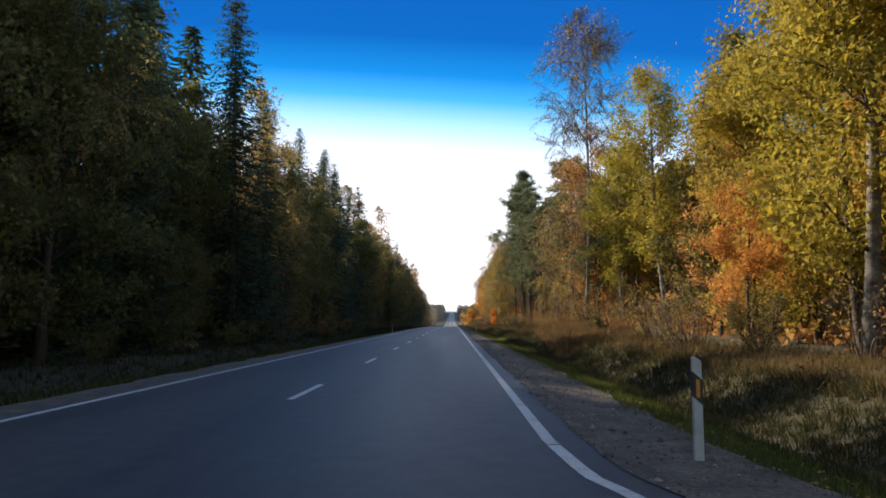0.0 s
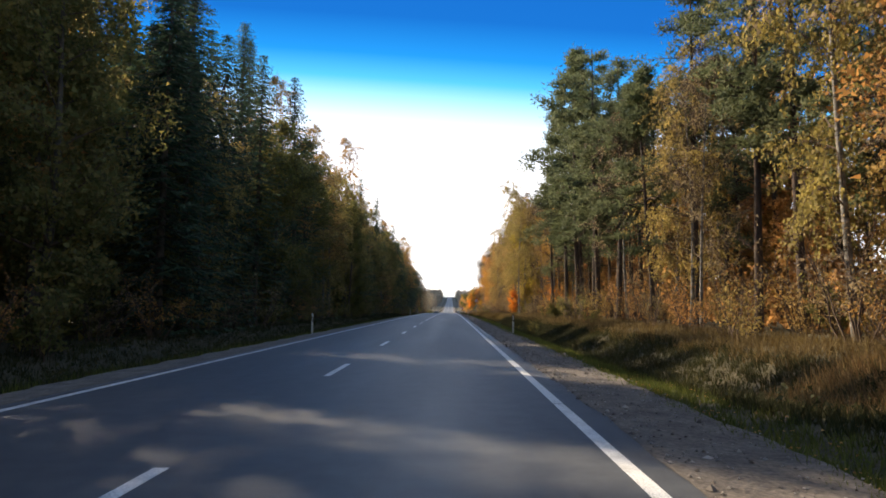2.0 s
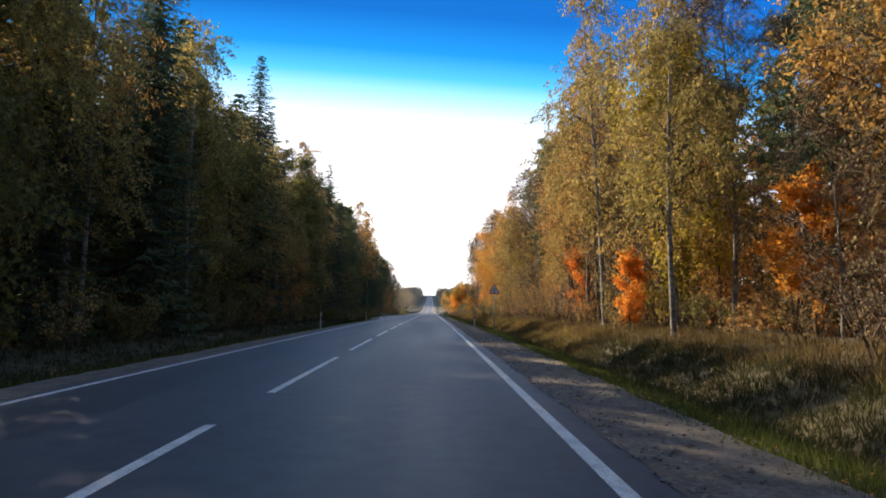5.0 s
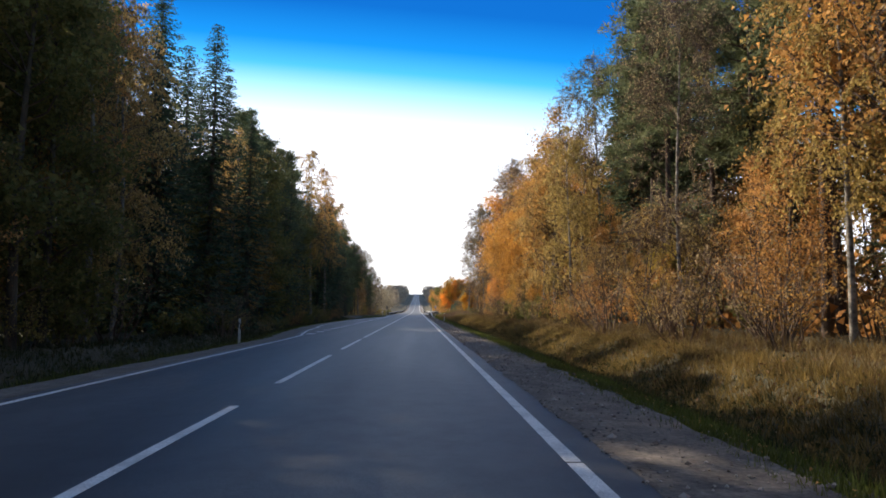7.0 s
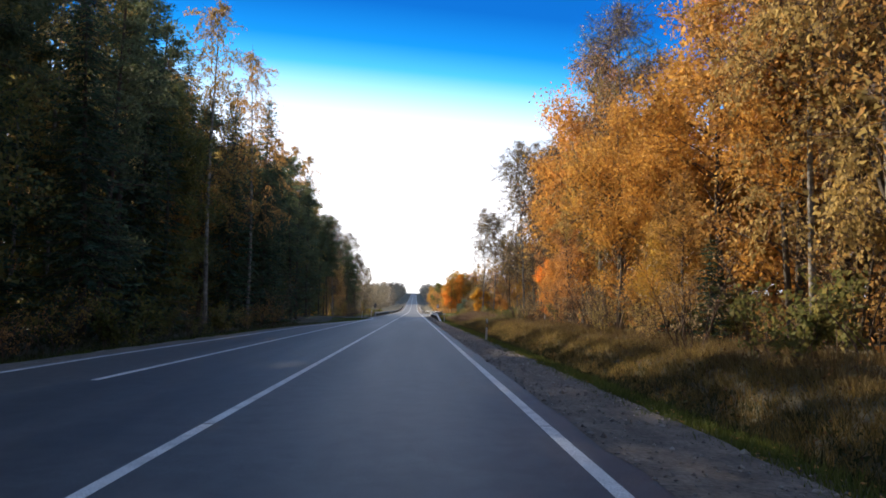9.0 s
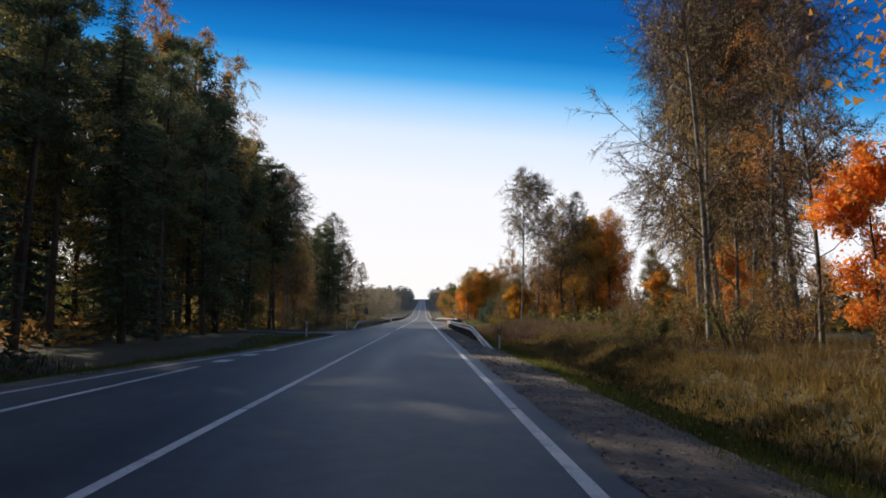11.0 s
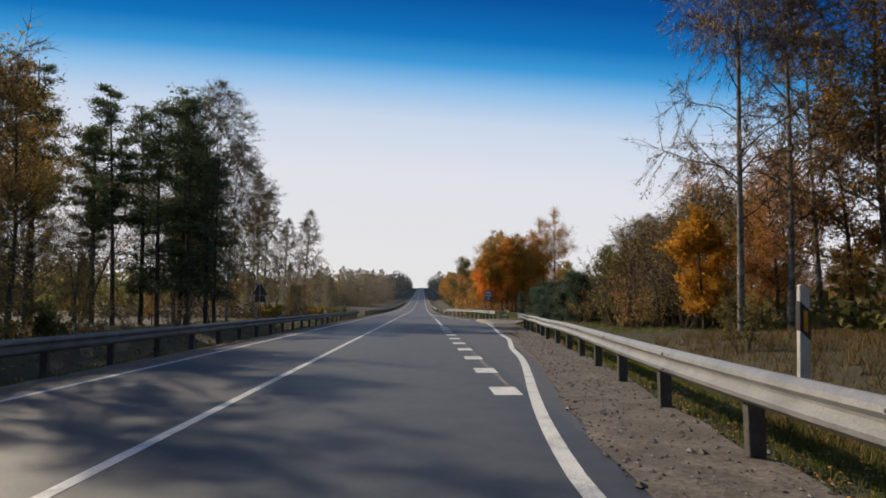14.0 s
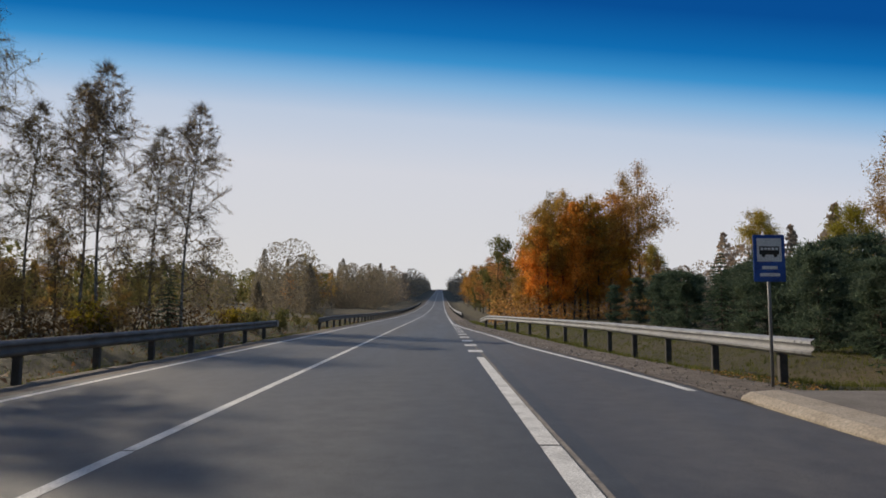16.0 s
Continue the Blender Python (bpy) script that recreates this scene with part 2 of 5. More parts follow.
def sky_backdrop():
    """The hazy sky far beyond the end of the road: pale near the skyline, deep blue higher up."""
    m = bpy.data.materials.new("sky_backdrop")
    m.use_nodes = True
    n, l = m.node_tree.nodes, m.node_tree.links
    n.remove(n["Principled BSDF"])
    c, x, e = n.new("ShaderNodeTexCoord"), n.new("ShaderNodeSeparateXYZ"), n.new("ShaderNodeEmission")
    l.new(c.outputs["Object"], x.inputs[0])
    slant, k = n.new("ShaderNodeMath"), n.new("ShaderNodeMath")
    slant.operation, slant.inputs[1].default_value = "MULTIPLY_ADD", 0.07
    l.new(x.outputs["X"], slant.inputs[0])
    l.new(x.outputs["Z"], slant.inputs[2])
    k.operation = "DIVIDE"
    l.new(slant.outputs[0], k.inputs[0])
    l.new(x.outputs["Y"], k.inputs[1])
    col = ramp(n, l, k.outputs[0], [(0.0, (0.83, 0.835, 0.86)), (0.20, (0.77, 0.81, 0.92)), (0.29, (0.60, 0.725, 0.93)), (0.345, (0.27, 0.55, 0.90)),
                                    (0.385, (0.045, 0.34, 0.76)), (0.43, (0.003, 0.185, 0.56)), (0.50, (0.001, 0.095, 0.385)), (0.8, (0.001, 0.058, 0.29))])
    l.new(col, e.inputs[0])
    e.inputs[1].default_value = 1.0
    l.new(e.outputs[0], n["Material Output"].inputs["Surface"])
    verts, faces, na, ne = [], [], 24, 20
    for i in range(na + 1):
        for j in range(ne + 1):
            az, el = radians(-45 + 92 * i / na), radians(-4 + 56 * j / ne)
            verts.append((4400 * math.sin(az) * math.cos(el), 4400 * math.cos(az) * math.cos(el), 4400 * math.sin(el)))
    for i in range(na):
        for j in range(ne):
            p = i * (ne + 1) + j
            faces.append((p, p + 1, p + ne + 2, p + ne + 1))
    ob = solid("backdrop", verts, faces, m, smooth=True)
    ob.location = (0, 200, 0)
    return tagged(ob, "clear autumn sky with a pale hazy skyline", "sky", kind="structure")


sky_backdrop()


# ---- plan of the road ----
def stepped(y, table):
    """A value between the rows (y, value) of a table, eased from row to row."""
    if y <= table[0][0]:
        return table[0][1]
    for (a, u), (b, v) in zip(table, table[1:]):
        if y <= b:
            k = (y - a) / (b - a)
            return u + (v - u) * (k * k * (3 - 2 * k) * 0.5 + k * 0.5)
    return table[-1][1]


LANE_L, LANE_R = -3.2, 3.76
RIGHT_EDGE = [(2.0, 5.4), (3.5, 4.6), (4.7, 4.08), (5.5, 3.85), (7.0, 3.76), (312.5, 3.76), (325.4, 5.2), (333, 6.0), (351, 7.15), (356, 7.3), (361.5, 6.85), (376.5, 5.45), (398, 4.0), (404, 3.76)]
LEFT_EDGE = [(181, -3.2), (185, -3.3), (188, -3.75), (192.3, -4.25), (197.8, -4.6), (201, -5.0), (207, -5.35), (214, -5.5), (240, -5.3), (256, -4.3), (268, -3.2)]


def right_edge(y):
    return stepped(y, RIGHT_EDGE)


def left_edge(y):
    return stepped(y, LEFT_EDGE)


MARGIN = [(318, 0.48), (328, 0.24), (352, 0.22), (366, 0.4)]   # asphalt beyond the edge line


def margin(y):
    return stepped(y, MARGIN)


def wobble(x, y, scale, seed=0.0):
    return noise.noise(Vector((x * scale, y * scale, seed)))


RIGHT_SIDE = [(0, -0.06), (1.5, -0.10), (2.2, -0.22), (4.2, -1.15), (5.0, -1.2), (7.2, -0.1), (9, 0.15), (60, 0.6), (2500, 2.0)]
BANK = [(1.9, 0.0), (3.4, 0.9), (4.4, 1.45), (5.2, 1.7), (7.2, 0.95), (10, 0.7), (22, 0.0)]
LEFT_SIDE = [(0, -0.06), (1.2, -0.10), (2.0, -0.25), (3.6, -0.7), (4.4, -0.7), (6.5, -0.2), (60, 0.4), (2500, 2.0)]


def ground_z(x, y):
    z = road_z(y)
    if left_edge(y) - 0.3 <= x <= right_edge(y) + 0.3:
        return z - 0.06
    if x > 0:
        d = x - right_edge(y) - 0.3
        k = 1.0 if y < 262 else max(0.45, 1 - (y - 262) / 40)
        flat = max(0.0, min(1.0, (y - 338) / 9, (369 - y) / 6))
        k = k * (1 - flat) + 0.1 * flat
        rise = stepped(d, RIGHT_SIDE)
    else:
        d = left_edge(y) - 0.3 - x
        k = 1.0 - 0.85 * max(0.0, 1 - max(0.0, abs(y - 292) - 9) / 5)
        rise = stepped(d, LEFT_SIDE)
    z += -0.06 + (rise + 0.06) * k
    if x > 0 and 30 < y < 64:                             # a grassy bank that fills the ditch
        z += stepped(d, BANK) * math.exp(-((y - 47) / 8.0) ** 2)
    if d > 2:
        z += 0.14 * wobble(x, y, 0.35) * min(1, (d - 2) / 3) + 0.5 * wobble(x, y, 0.03, 5.0) * min(1, d / 60)
    return z


def strip(name, edge_a, edge_b, y0, y1, lift, mat, step=2.0, across=1, parent=None, label="", ragged_a=0.0, ragged_b=0.0, base=road_z, thick=0.0):
    """A ribbon along the road between two edges given as functions of y."""
    n = max(1, int(round((y1 - y0) / step)))
    verts, faces = [], []
    for i in range(n + 1):
        y = y0 + (y1 - y0) * i / n
        a, b = edge_a(y), edge_b(y)
        a += ragged_a * wobble(a, y, 0.9, 3.0)
        b += ragged_b * (wobble(b, y, 0.9, 7.0) + 0.6 * wobble(b, y, 3.1, 8.0))
        for j in range(across + 1):
            x = a + (b - a) * j / across
            verts.append((x, y, (base(y) if base is road_z else base(x, y)) + lift))
    w = across + 1
    for i in range(n):
        for j in range(across):
            faces.append((i * w + j, i * w + j + 1, (i + 1) * w + j + 1, (i + 1) * w + j))
    if thick:
        top = len(verts)
        verts += [(x, y, z - thick) for x, y, z in verts]
        for i in range(n):
            for j in (0, across):
                p, q = i * w + j, (i + 1) * w + j
                faces.append((p, q, q + top, p + top) if j == 0 else (q, p, p + top, q + top))
        for i in (0, n):
            for j in range(across):
                p = i * w + j
                faces.append((p, p + 1, p + 1 + top, p + top))
    return solid(name, verts, faces, mat, parent, label)


# ---- ground and carriageway ----
def make_ground():
    xs = [-2500, -1200, -600, -300, -160, -100, -70, -50, -40, -32, -26, -22, -19, -17]
    x = -16.0
    while x < 18.01:
        xs.append(x)
        x += 0.5
    xs += [19, 21, 24, 28, 34, 42, 55, 75, 110, 170, 300, 600, 1200, 2500]
    ys = [-600, -300, -150, -80, -40]
    y = -20.0
    while y < 480:
        ys.append(y)
        y += 1.6
    while y < 1500:
        ys.append(y)
        y += 15
    ys += [1600, 1800, 2100, 2400, 2800, 3400, 4200]
    verts = [(x, y, ground_z(x, y)) for y in ys for x in xs]
    w = len(xs)
    faces = [(i * w + j, i * w + j + 1, (i + 1) * w + j + 1, (i + 1) * w + j) for i in range(len(ys) - 1) for j in range(w - 1)]
    return tagged(solid("ground", verts, faces, SOIL, smooth=True),
                  "rough autumn verge and forest floor of soil and faded grass", "ground", kind="structure")


make_ground()
road = tagged(strip("road", lambda y: LANE_L - 0.28, lambda y: LANE_R + 0.48, -40, 2300, 0.0, ASPHALT, 2.5, 4, thick=0.12),
              "dark grey worn two-lane asphalt road with white markings", "road", kind="structure")
tagged(strip("pavement", lambda y: LANE_R + 0.48, lambda y: right_edge(y) + margin(y), 312.6, 403.9, -0.003, BAY_ASPHALT, 1.0, 2, thick=0.1),
       "asphalt bus bay beside the lane", "bus bay", kind="structure")
tagged(strip("pavement", lambda y: LANE_R + 0.48, lambda y: right_edge(y) + margin(y), -40, 8.0, -0.003, ASPHALT, 1.0, 2, thick=0.1),
       "asphalt edge widening at a bend of the edge line", "road edge", kind="structure")
tagged(strip("pavement", lambda y: left_edge(y) - 0.28, lambda y: LANE_L - 0.28, 181.2, 267.8, -0.003, BAY_ASPHALT, 1.0, 2, thick=0.1),
       "asphalt lay-by widening of the road", "lay-by", kind="structure")
tagged(strip("shoulder", lambda y: right_edge(y) + margin(y) - 0.11, lambda y: right_edge(y) + 1.75, -40, 700, 0.068, GRAVEL, 0.4, 6,
             ragged_a=0.1, ragged_b=0.14, base=lambda x, y: ground_z(x, y)),
       "stony grey-brown gravel shoulder beside the asphalt", "gravel shoulder", kind="structure")
for y0, y1 in ((-40, 282), (301, 700)):
    tagged(strip("shoulder", lambda y: left_edge(y) - 1.4, lambda y: left_edge(y) - 0.28, y0, y1, 0.035, GRAVEL, 0.5, 4,
                 ragged_a=0.35, base=lambda x, y: ground_z(x, y)),
           "narrow gravel shoulder beside the asphalt", "gravel shoulder", kind="structure")


def mark(name, ea, eb, y0, y1, label="", step=2.0):
    return strip(name, ea, eb, y0, y1, 0.004, PAINT, step, 1, road, label)


def line_at(xc, width):
    return (lambda y: xc - width / 2), (lambda y: xc + width / 2)


mark("edge_line", lambda y: right_edge(y) - 0.07, lambda y: right_edge(y) + 0.07, 2.5, 9, step=0.4)
mark("edge_line", *line_at(LANE_R, 0.14), 9, 312)
mark("edge_line", *line_at(LANE_R, 0.14), 404, 1500)
mark("edge_line", *line_at(LANE_L, 0.13), -40, 181)
mark("edge_line", *line_at(LANE_L, 0.14), 209, 258)
mark("edge_line", *line_at(LANE_L, 0.13), 268, 283)
mark("edge_line", *line_at(LANE_L, 0.13), 299, 1500)
mark("edge_line", lambda y: right_edge(y) - 0.08, lambda y: right_edge(y) + 0.08, 312, 351.4, step=0.8)
mark("edge_line", lambda y: right_edge(y) - 0.08, lambda y: right_edge(y) + 0.08, 362, 404, step=0.8)
mark("edge_line", lambda y: left_edge(y) - 0.065, lambda y: left_edge(y) + 0.065, 181, 268, step=0.8)
for i in range(14):                                   # short strokes, long gaps
    mark("centre_stroke", *line_at(0, 0.13), 10.5 + 9.03 * (i - 4), 12.95 + 9.03 * (i - 4))
for i in range(9):                                   # long strokes, short gaps
    mark("centre_stroke", *line_at(0, 0.13), 101.2 + 9.12 * i, 107.8 + 9.12 * i)
mark("centre_line", *line_at(0, 0.13), 182.6, 289.1)
mark("centre_line", *line_at(0, 0.13), 299.6, 900)
for i in range(10):
    mark("bay_block", *line_at(3.86, 0.42), 317.1 + 3.0 * i, 318.0 + 3.0 * i)
mark("bay_line", *line_at(3.86, 0.2), 347.5, 368.6)
for i in range(11):
    mark("bay_block", *line_at(3.86, 0.42), 370.5 + 3.0 * i, 371.4 + 3.0 * i)
strip("seam", lambda y: 3.97 + 0.05 * wobble(0, y, 0.2), lambda y: 4.02 + 0.05 * wobble(0, y, 0.2), 318, 400, 0.003, SEAM, 0.5, 1, road, "pale worn joint between two sheets of asphalt")
for i in range(7):
    mark("bay_block", *line_at(-3.2, 0.42), 186.6 + 3.05 * i, 187.6 + 3.05 * i)
for i in range(3):
    mark("bay_block", *line_at(-3.2, 0.42), 259.5 + 2.75 * i, 260.5 + 2.75 * i)
for i in range(41):                                   # dark joints across the painted lines
    y = 6.7 + 7.63 * i
    strip("line_joint", lambda v: LANE_R - 0.075, lambda v: LANE_R + 0.075, y, y + 0.035, 0.0065, JOINT, 1.0, 1, road)
    if 182.6 < y < 289:
        strip("line_joint", lambda v: -0.07, lambda v: 0.07, y, y + 0.035, 0.0065, JOINT, 1.0, 1, road)
for i in range(8):
    y = 304.3 + 7.63 * i
    strip("line_joint", lambda v: -0.07, lambda v: 0.07, y, y + 0.035, 0.0065, JOINT, 1.0, 1, road)
strip("line_joint", lambda v: 3.755, lambda v: 3.965, 358.0, 358.04, 0.0065, JOINT, 1.0, 1, road)


def side_road():
    """The mouth of a side road, rounded where it meets the carriageway."""
    verts, faces = [], []
    n = 14
    for i in range(n + 1):
        k = i / n
        x = LANE_L - 0.26 - 26 * k * k - 3 * k
        flare = 5.5 * max(0.0, 1 - k * 3.2) ** 2
        mid = 291 + 5.0 * k
        for j in range(5):
            y = mid + (j / 4 - 0.5) * (5.2 + 2 * flare)
            verts.append((x, y, (road_z(y) - 0.004 if i == 0 else ground_z(x, y) + 0.05)))
    for i in range(n):
        for j in range(4):
            p = i * 5 + j
            faces.append((p, p + 1, p + 6, p + 5))
    return tagged(solid("side_road", verts, faces, BAY_ASPHALT), "mouth of a pale asphalt side road", "side road", kind="structure")


side_road()


# ---- trees ----
RNG = np.random.default_rng(11)


def unit(v):
    return v / np.maximum(np.linalg.norm(v, axis=-1, keepdims=True), 1e-6)


def tubes(paths, sides=6):
    """Tapered tubes along polylines: rows of (points, radii)."""
    verts, faces, base = [], [], 0
    for pts, radii in paths:
        pts = np.asarray(pts, float)
        n, s = len(pts), (sides if radii[0] > 0.05 else 3)
        way = unit(np.gradient(pts, axis=0))
        side = unit(np.cross(way, np.array([0.31, 0.95, 0.05])))
        other = np.cross(way, side)
        ang = np.arange(s) * 2 * math.pi / s
        ring = (side[:, None, :] * np.cos(ang)[None, :, None] + other[:, None, :] * np.sin(ang)[None, :, None])
        v = pts[:, None, :] + ring * np.asarray(radii)[:, None, None]
        verts.append(v.reshape(-1, 3))
        for i in range(n - 1):
            for j in range(s):
                k = (j + 1) % s
                faces.append((base + i * s + j, base + i * s + k, base + (i + 1) * s + k, base + (i + 1) * s + j))
        base += n * s
    return np.concatenate(verts), faces


def cards(centres, along, across, length, width, tri=False):
    """Kite-shaped leaves (base, two shoulders and tip), or plain pointed ones."""
    a, c = unit(along), unit(across)
    L, W = np.broadcast_to(length, len(centres))[:, None], np.broadcast_to(width, len(centres))[:, None]
    if tri:
        v = np.stack([centres - a * L * 0.45 - c * W * 0.5, centres - a * L * 0.45 + c * W * 0.5, centres + a * L * 0.55], 1)
        return v.reshape(-1, 3), np.arange(len(centres) * 3).reshape(-1, 3)
    bend = np.cross(a, c) * W * 0.25
    v = np.stack([centres - a * L * 0.5, centres + c * W * 0.5 + bend, centres + a * L * 0.5, centres - c * W * 0.5 + bend], 1)
    f = np.arange(len(centres) * 4).reshape(-1, 4)
    return v.reshape(-1, 3), f


def loose_cards(centres, size, down=0.0, spread=0.35, tri=True, large=0.0):
    n = len(centres)
    along = RNG.normal(size=(n, 3)) + np.array([0, 0, -down])
    across = np.cross(unit(along), RNG.normal(size=(n, 3)))
    s = size * RNG.uniform(1 - spread, 1 + spread, n)
    s = np.where(RNG.uniform(size=n) < large, s * 1.6, s)
    return cards(centres, along, across, s * 1.25, s * 0.95, tri)


def wisps(seeds, n, length, width, hang=0.0):
    """Fine bare twigs that leave the ends of the branches."""
    reach = np.linalg.norm(seeds[:, 2] - seeds[:, 0], axis=1)
    pick = RNG.choice(len(seeds), n, p=reach / reach.sum())
    q = RNG.uniform(0.2, 1.0, n)[:, None]
    way = unit(seeds[pick, 2] - seeds[pick, 0] + 1e-4)
    way = unit(way + RNG.normal(size=(n, 3)) * 0.45 + np.array([0, 0, -0.9 * hang]))
    L = length * RNG.uniform(0.5, 1.2, n)
    foot = seeds[pick, 0] * (1 - q) + seeds[pick, 2] * q
    return cards(foot + way * (L * 0.45)[:, None], way, np.cross(way, RNG.normal(size=(n, 3))), L, width, True)


def merged(a, b):
    return np.concatenate([a[0], b[0]]), [tuple(int(i) for i in f) for f in a[1]] + [tuple(int(i) + len(a[0]) for i in f) for f in b[1]]


def tree_thing(name, wood, leaves, bark, leaf, label, category, limbs=None):
    ob = new(name)
    ob.empty_display_size = 0.5
    tagged(ob, label, category)
    solid("trunk", *wood, bark, ob, smooth=True)
    if limbs is not None:
        tagged(solid("branchwork", *limbs, TWIG, ob, smooth=True), "dark thin branches", kind="stuff")
    if leaves is not None:
        solid("crown", *leaves, leaf, ob)
    return ob


def limb_path(start, way, length, lift, steps=5):
    """A limb that leaves along way and bends up (or down) by lift."""
    k = np.linspace(0, 1, steps)[:, None]
    bend = np.array([0, 0, 1.0]) * lift * length
    jig = RNG.normal(size=(steps, 3)) * 0.035 * length
    jig[0] = 0
    return start + way * length * k + bend * k * k + jig


def broadleaf(H, base, R, limbs, twigs, n, size, bark, leaf, label, name, shape=1.0, hang=0.0, trunk_r=0.0, lean=0.02, stems=1, fill=0.55, fine=1600):
    """A deciduous tree: stem, limbs, twigs, and leaves in tufts on the twigs."""
    paths, boughs, seeds = [], [], []
    tr = trunk_r or 0.011 * H
    for s in range(stems):
        off = RNG.normal(size=2) * (0.0 if stems == 1 else 0.25)
        tilt = RNG.normal(size=2) * (lean if stems == 1 else 0.16)
        k = np.linspace(0, 1, 9)
        h = H * (1 if s == 0 else RNG.uniform(0.7, 0.98))
        stem = np.stack([off[0] + tilt[0] * h * k + 0.012 * H * np.sin(k * 5 + s), off[1] + tilt[1] * h * k + 0.012 * H * np.cos(k * 4 + s) * k, h * k - 0.3], 1)
        paths.append((stem, tr * (1 - 0.93 * k ** 0.9) * (0.8 if stems > 1 else 1)))
        for i in range(limbs // stems):
            u = RNG.uniform(0, 1) ** 0.85
            z = base + (0.97 - base) * u
            p = np.array([np.interp(z, k, stem[:, c]) for c in range(3)])
            ang = i * 2.4 + RNG.uniform(-0.5, 0.5)
            env = math.sin(math.pi * min(1, max(0.03, u * 0.86 + 0.14))) ** 0.7 * (1 - 0.25 * u) if shape > 0 else (1 - u) ** 0.7 + 0.12
            length = R * env * RNG.uniform(0.7, 1.15)
            up = RNG.uniform(0.35, 0.9) + 0.4 * u
            way = unit(np.array([math.cos(ang), math.sin(ang), up]))
            lp = limb_path(p, way, length * 1.1, 0.05 - 0.55 * hang)
            r0 = max(0.012, tr * 0.35 * (1 - 0.75 * z))
            boughs.append((lp, np.linspace(r0, 0.006, 5)))
            for t in range(twigs):
                q = RNG.uniform(0.3, 1.0)
                tp = np.array([np.interp(q, np.linspace(0, 1, 5), lp[:, c]) for c in range(3)])
                tw = unit(RNG.normal(size=3) * 0.7 + way * 0.7 + np.array([0, 0, 0.1 - 2.4 * hang]))
                tl = length * RNG.uniform(0.2, 0.42) + (0.3 + hang) * min(1.0, 0.3 + length / (0.5 * R))
                twp = limb_path(tp, tw, tl, -0.7 * hang, 3)
                boughs.append((twp, np.array([max(0.010, r0 * 0.4), 0.008, 0.005])))
                seeds.append(twp)
    seeds = np.array(seeds)
    keep = RNG.uniform(0.3, 1.0, len(seeds)) * np.linalg.norm(seeds[:, 2] - seeds[:, 0], axis=1) ** 1.3   # some twigs have lost more leaves than others
    pick = RNG.choice(len(seeds), n, p=keep / keep.sum())
    q = RNG.uniform(0.1, 1.1, n)[:, None]
    c = seeds[pick, 0] * (1 - q) + seeds[pick, 2] * q + RNG.normal(size=(n, 3)) * (0.09 if hang else R * 0.085) * fill / 0.55
    wood = merged(tubes(boughs, 5), wisps(seeds, fine, 0.45 + 0.06 * R, 0.016, hang))
    return tree_thing(name, tubes(paths, 8), loose_cards(c, size, 0.5 + 1.5 * (hang > 0), large=0.0 if hang else 0.25), bark, leaf, label, "tree", wood)


def spruce(H, R, gap, per, n_side, label, base=0.05, size=0.25):
    k = np.linspace(0, 1, 6)
    paths = [(np.stack([0.0 * k, 0.0 * k, H * k - 0.3], 1), 0.012 * H * (1 - 0.96 * k))]
    cen, al, ac, ln, wd = [], [], [], [], []
    z = H * base
    i = 0
    while z < H * 0.985:
        u = z / H
        for j in range(per):
            ang = j * 2 * math.pi / per + i * 0.7 + RNG.uniform(-0.35, 0.35)
            L = R * ((1 - u) ** 0.64 + 0.02) * RNG.uniform(0.6, 1.15)
            sz = size * min(1.0, 0.42 + 0.95 * L / R)
            out = np.array([math.cos(ang), math.sin(ang), 0.0])
            m = max(3, int(n_side * (L / R) ** 0.75 + 1))
            q = (np.arange(m) + RNG.uniform(0.2, 0.8, m)) / m
            drop = -0.42 * L * q + 0.26 * L * q ** 3 + (0.15 * L if u > 0.8 else 0)
            pts = np.array([0, 0, z]) + out * (L * q)[:, None]
            pts[:, 2] += drop
            if L > 0.8:
                qq = np.array([0, 0.5, 1.0])
                bp = np.array([0, 0, z]) + out * (L * qq)[:, None]
                bp[:, 2] += -0.42 * L * qq + 0.26 * L * qq ** 3
                paths.append((bp, np.array([0.035, 0.02, 0.006])))
            side = np.cross(out, [0, 0, 1.0])
            for sgn in (-1, 1):
                a = out * 0.75 + side * sgn * 0.8 + np.array([0, 0, -0.35])
                a = a + RNG.normal(size=(m, 3)) * 0.22
                cen.append(pts + a * sz * 0.7)
                al.append(a)
                ac.append(np.cross(a, [0, 0, 1.0]) + RNG.normal(size=(m, 3)) * 0.5)
                ln.append(sz * 2.3 * RNG.uniform(0.7, 1.2, m))
                wd.append(sz * 0.75 * RNG.uniform(0.7, 1.2, m))
        z += gap * RNG.uniform(0.75, 1.2) * (0.5 + 0.5 * (1 - u) + 0.1)
        i += 1
    leaves = cards(np.concatenate(cen), np.concatenate(al), np.concatenate(ac), np.concatenate(ln), np.concatenate(wd))
    return tree_thing("spruce_tree", tubes(paths, 7), leaves, BARK, NEEDLE, label, "tree")


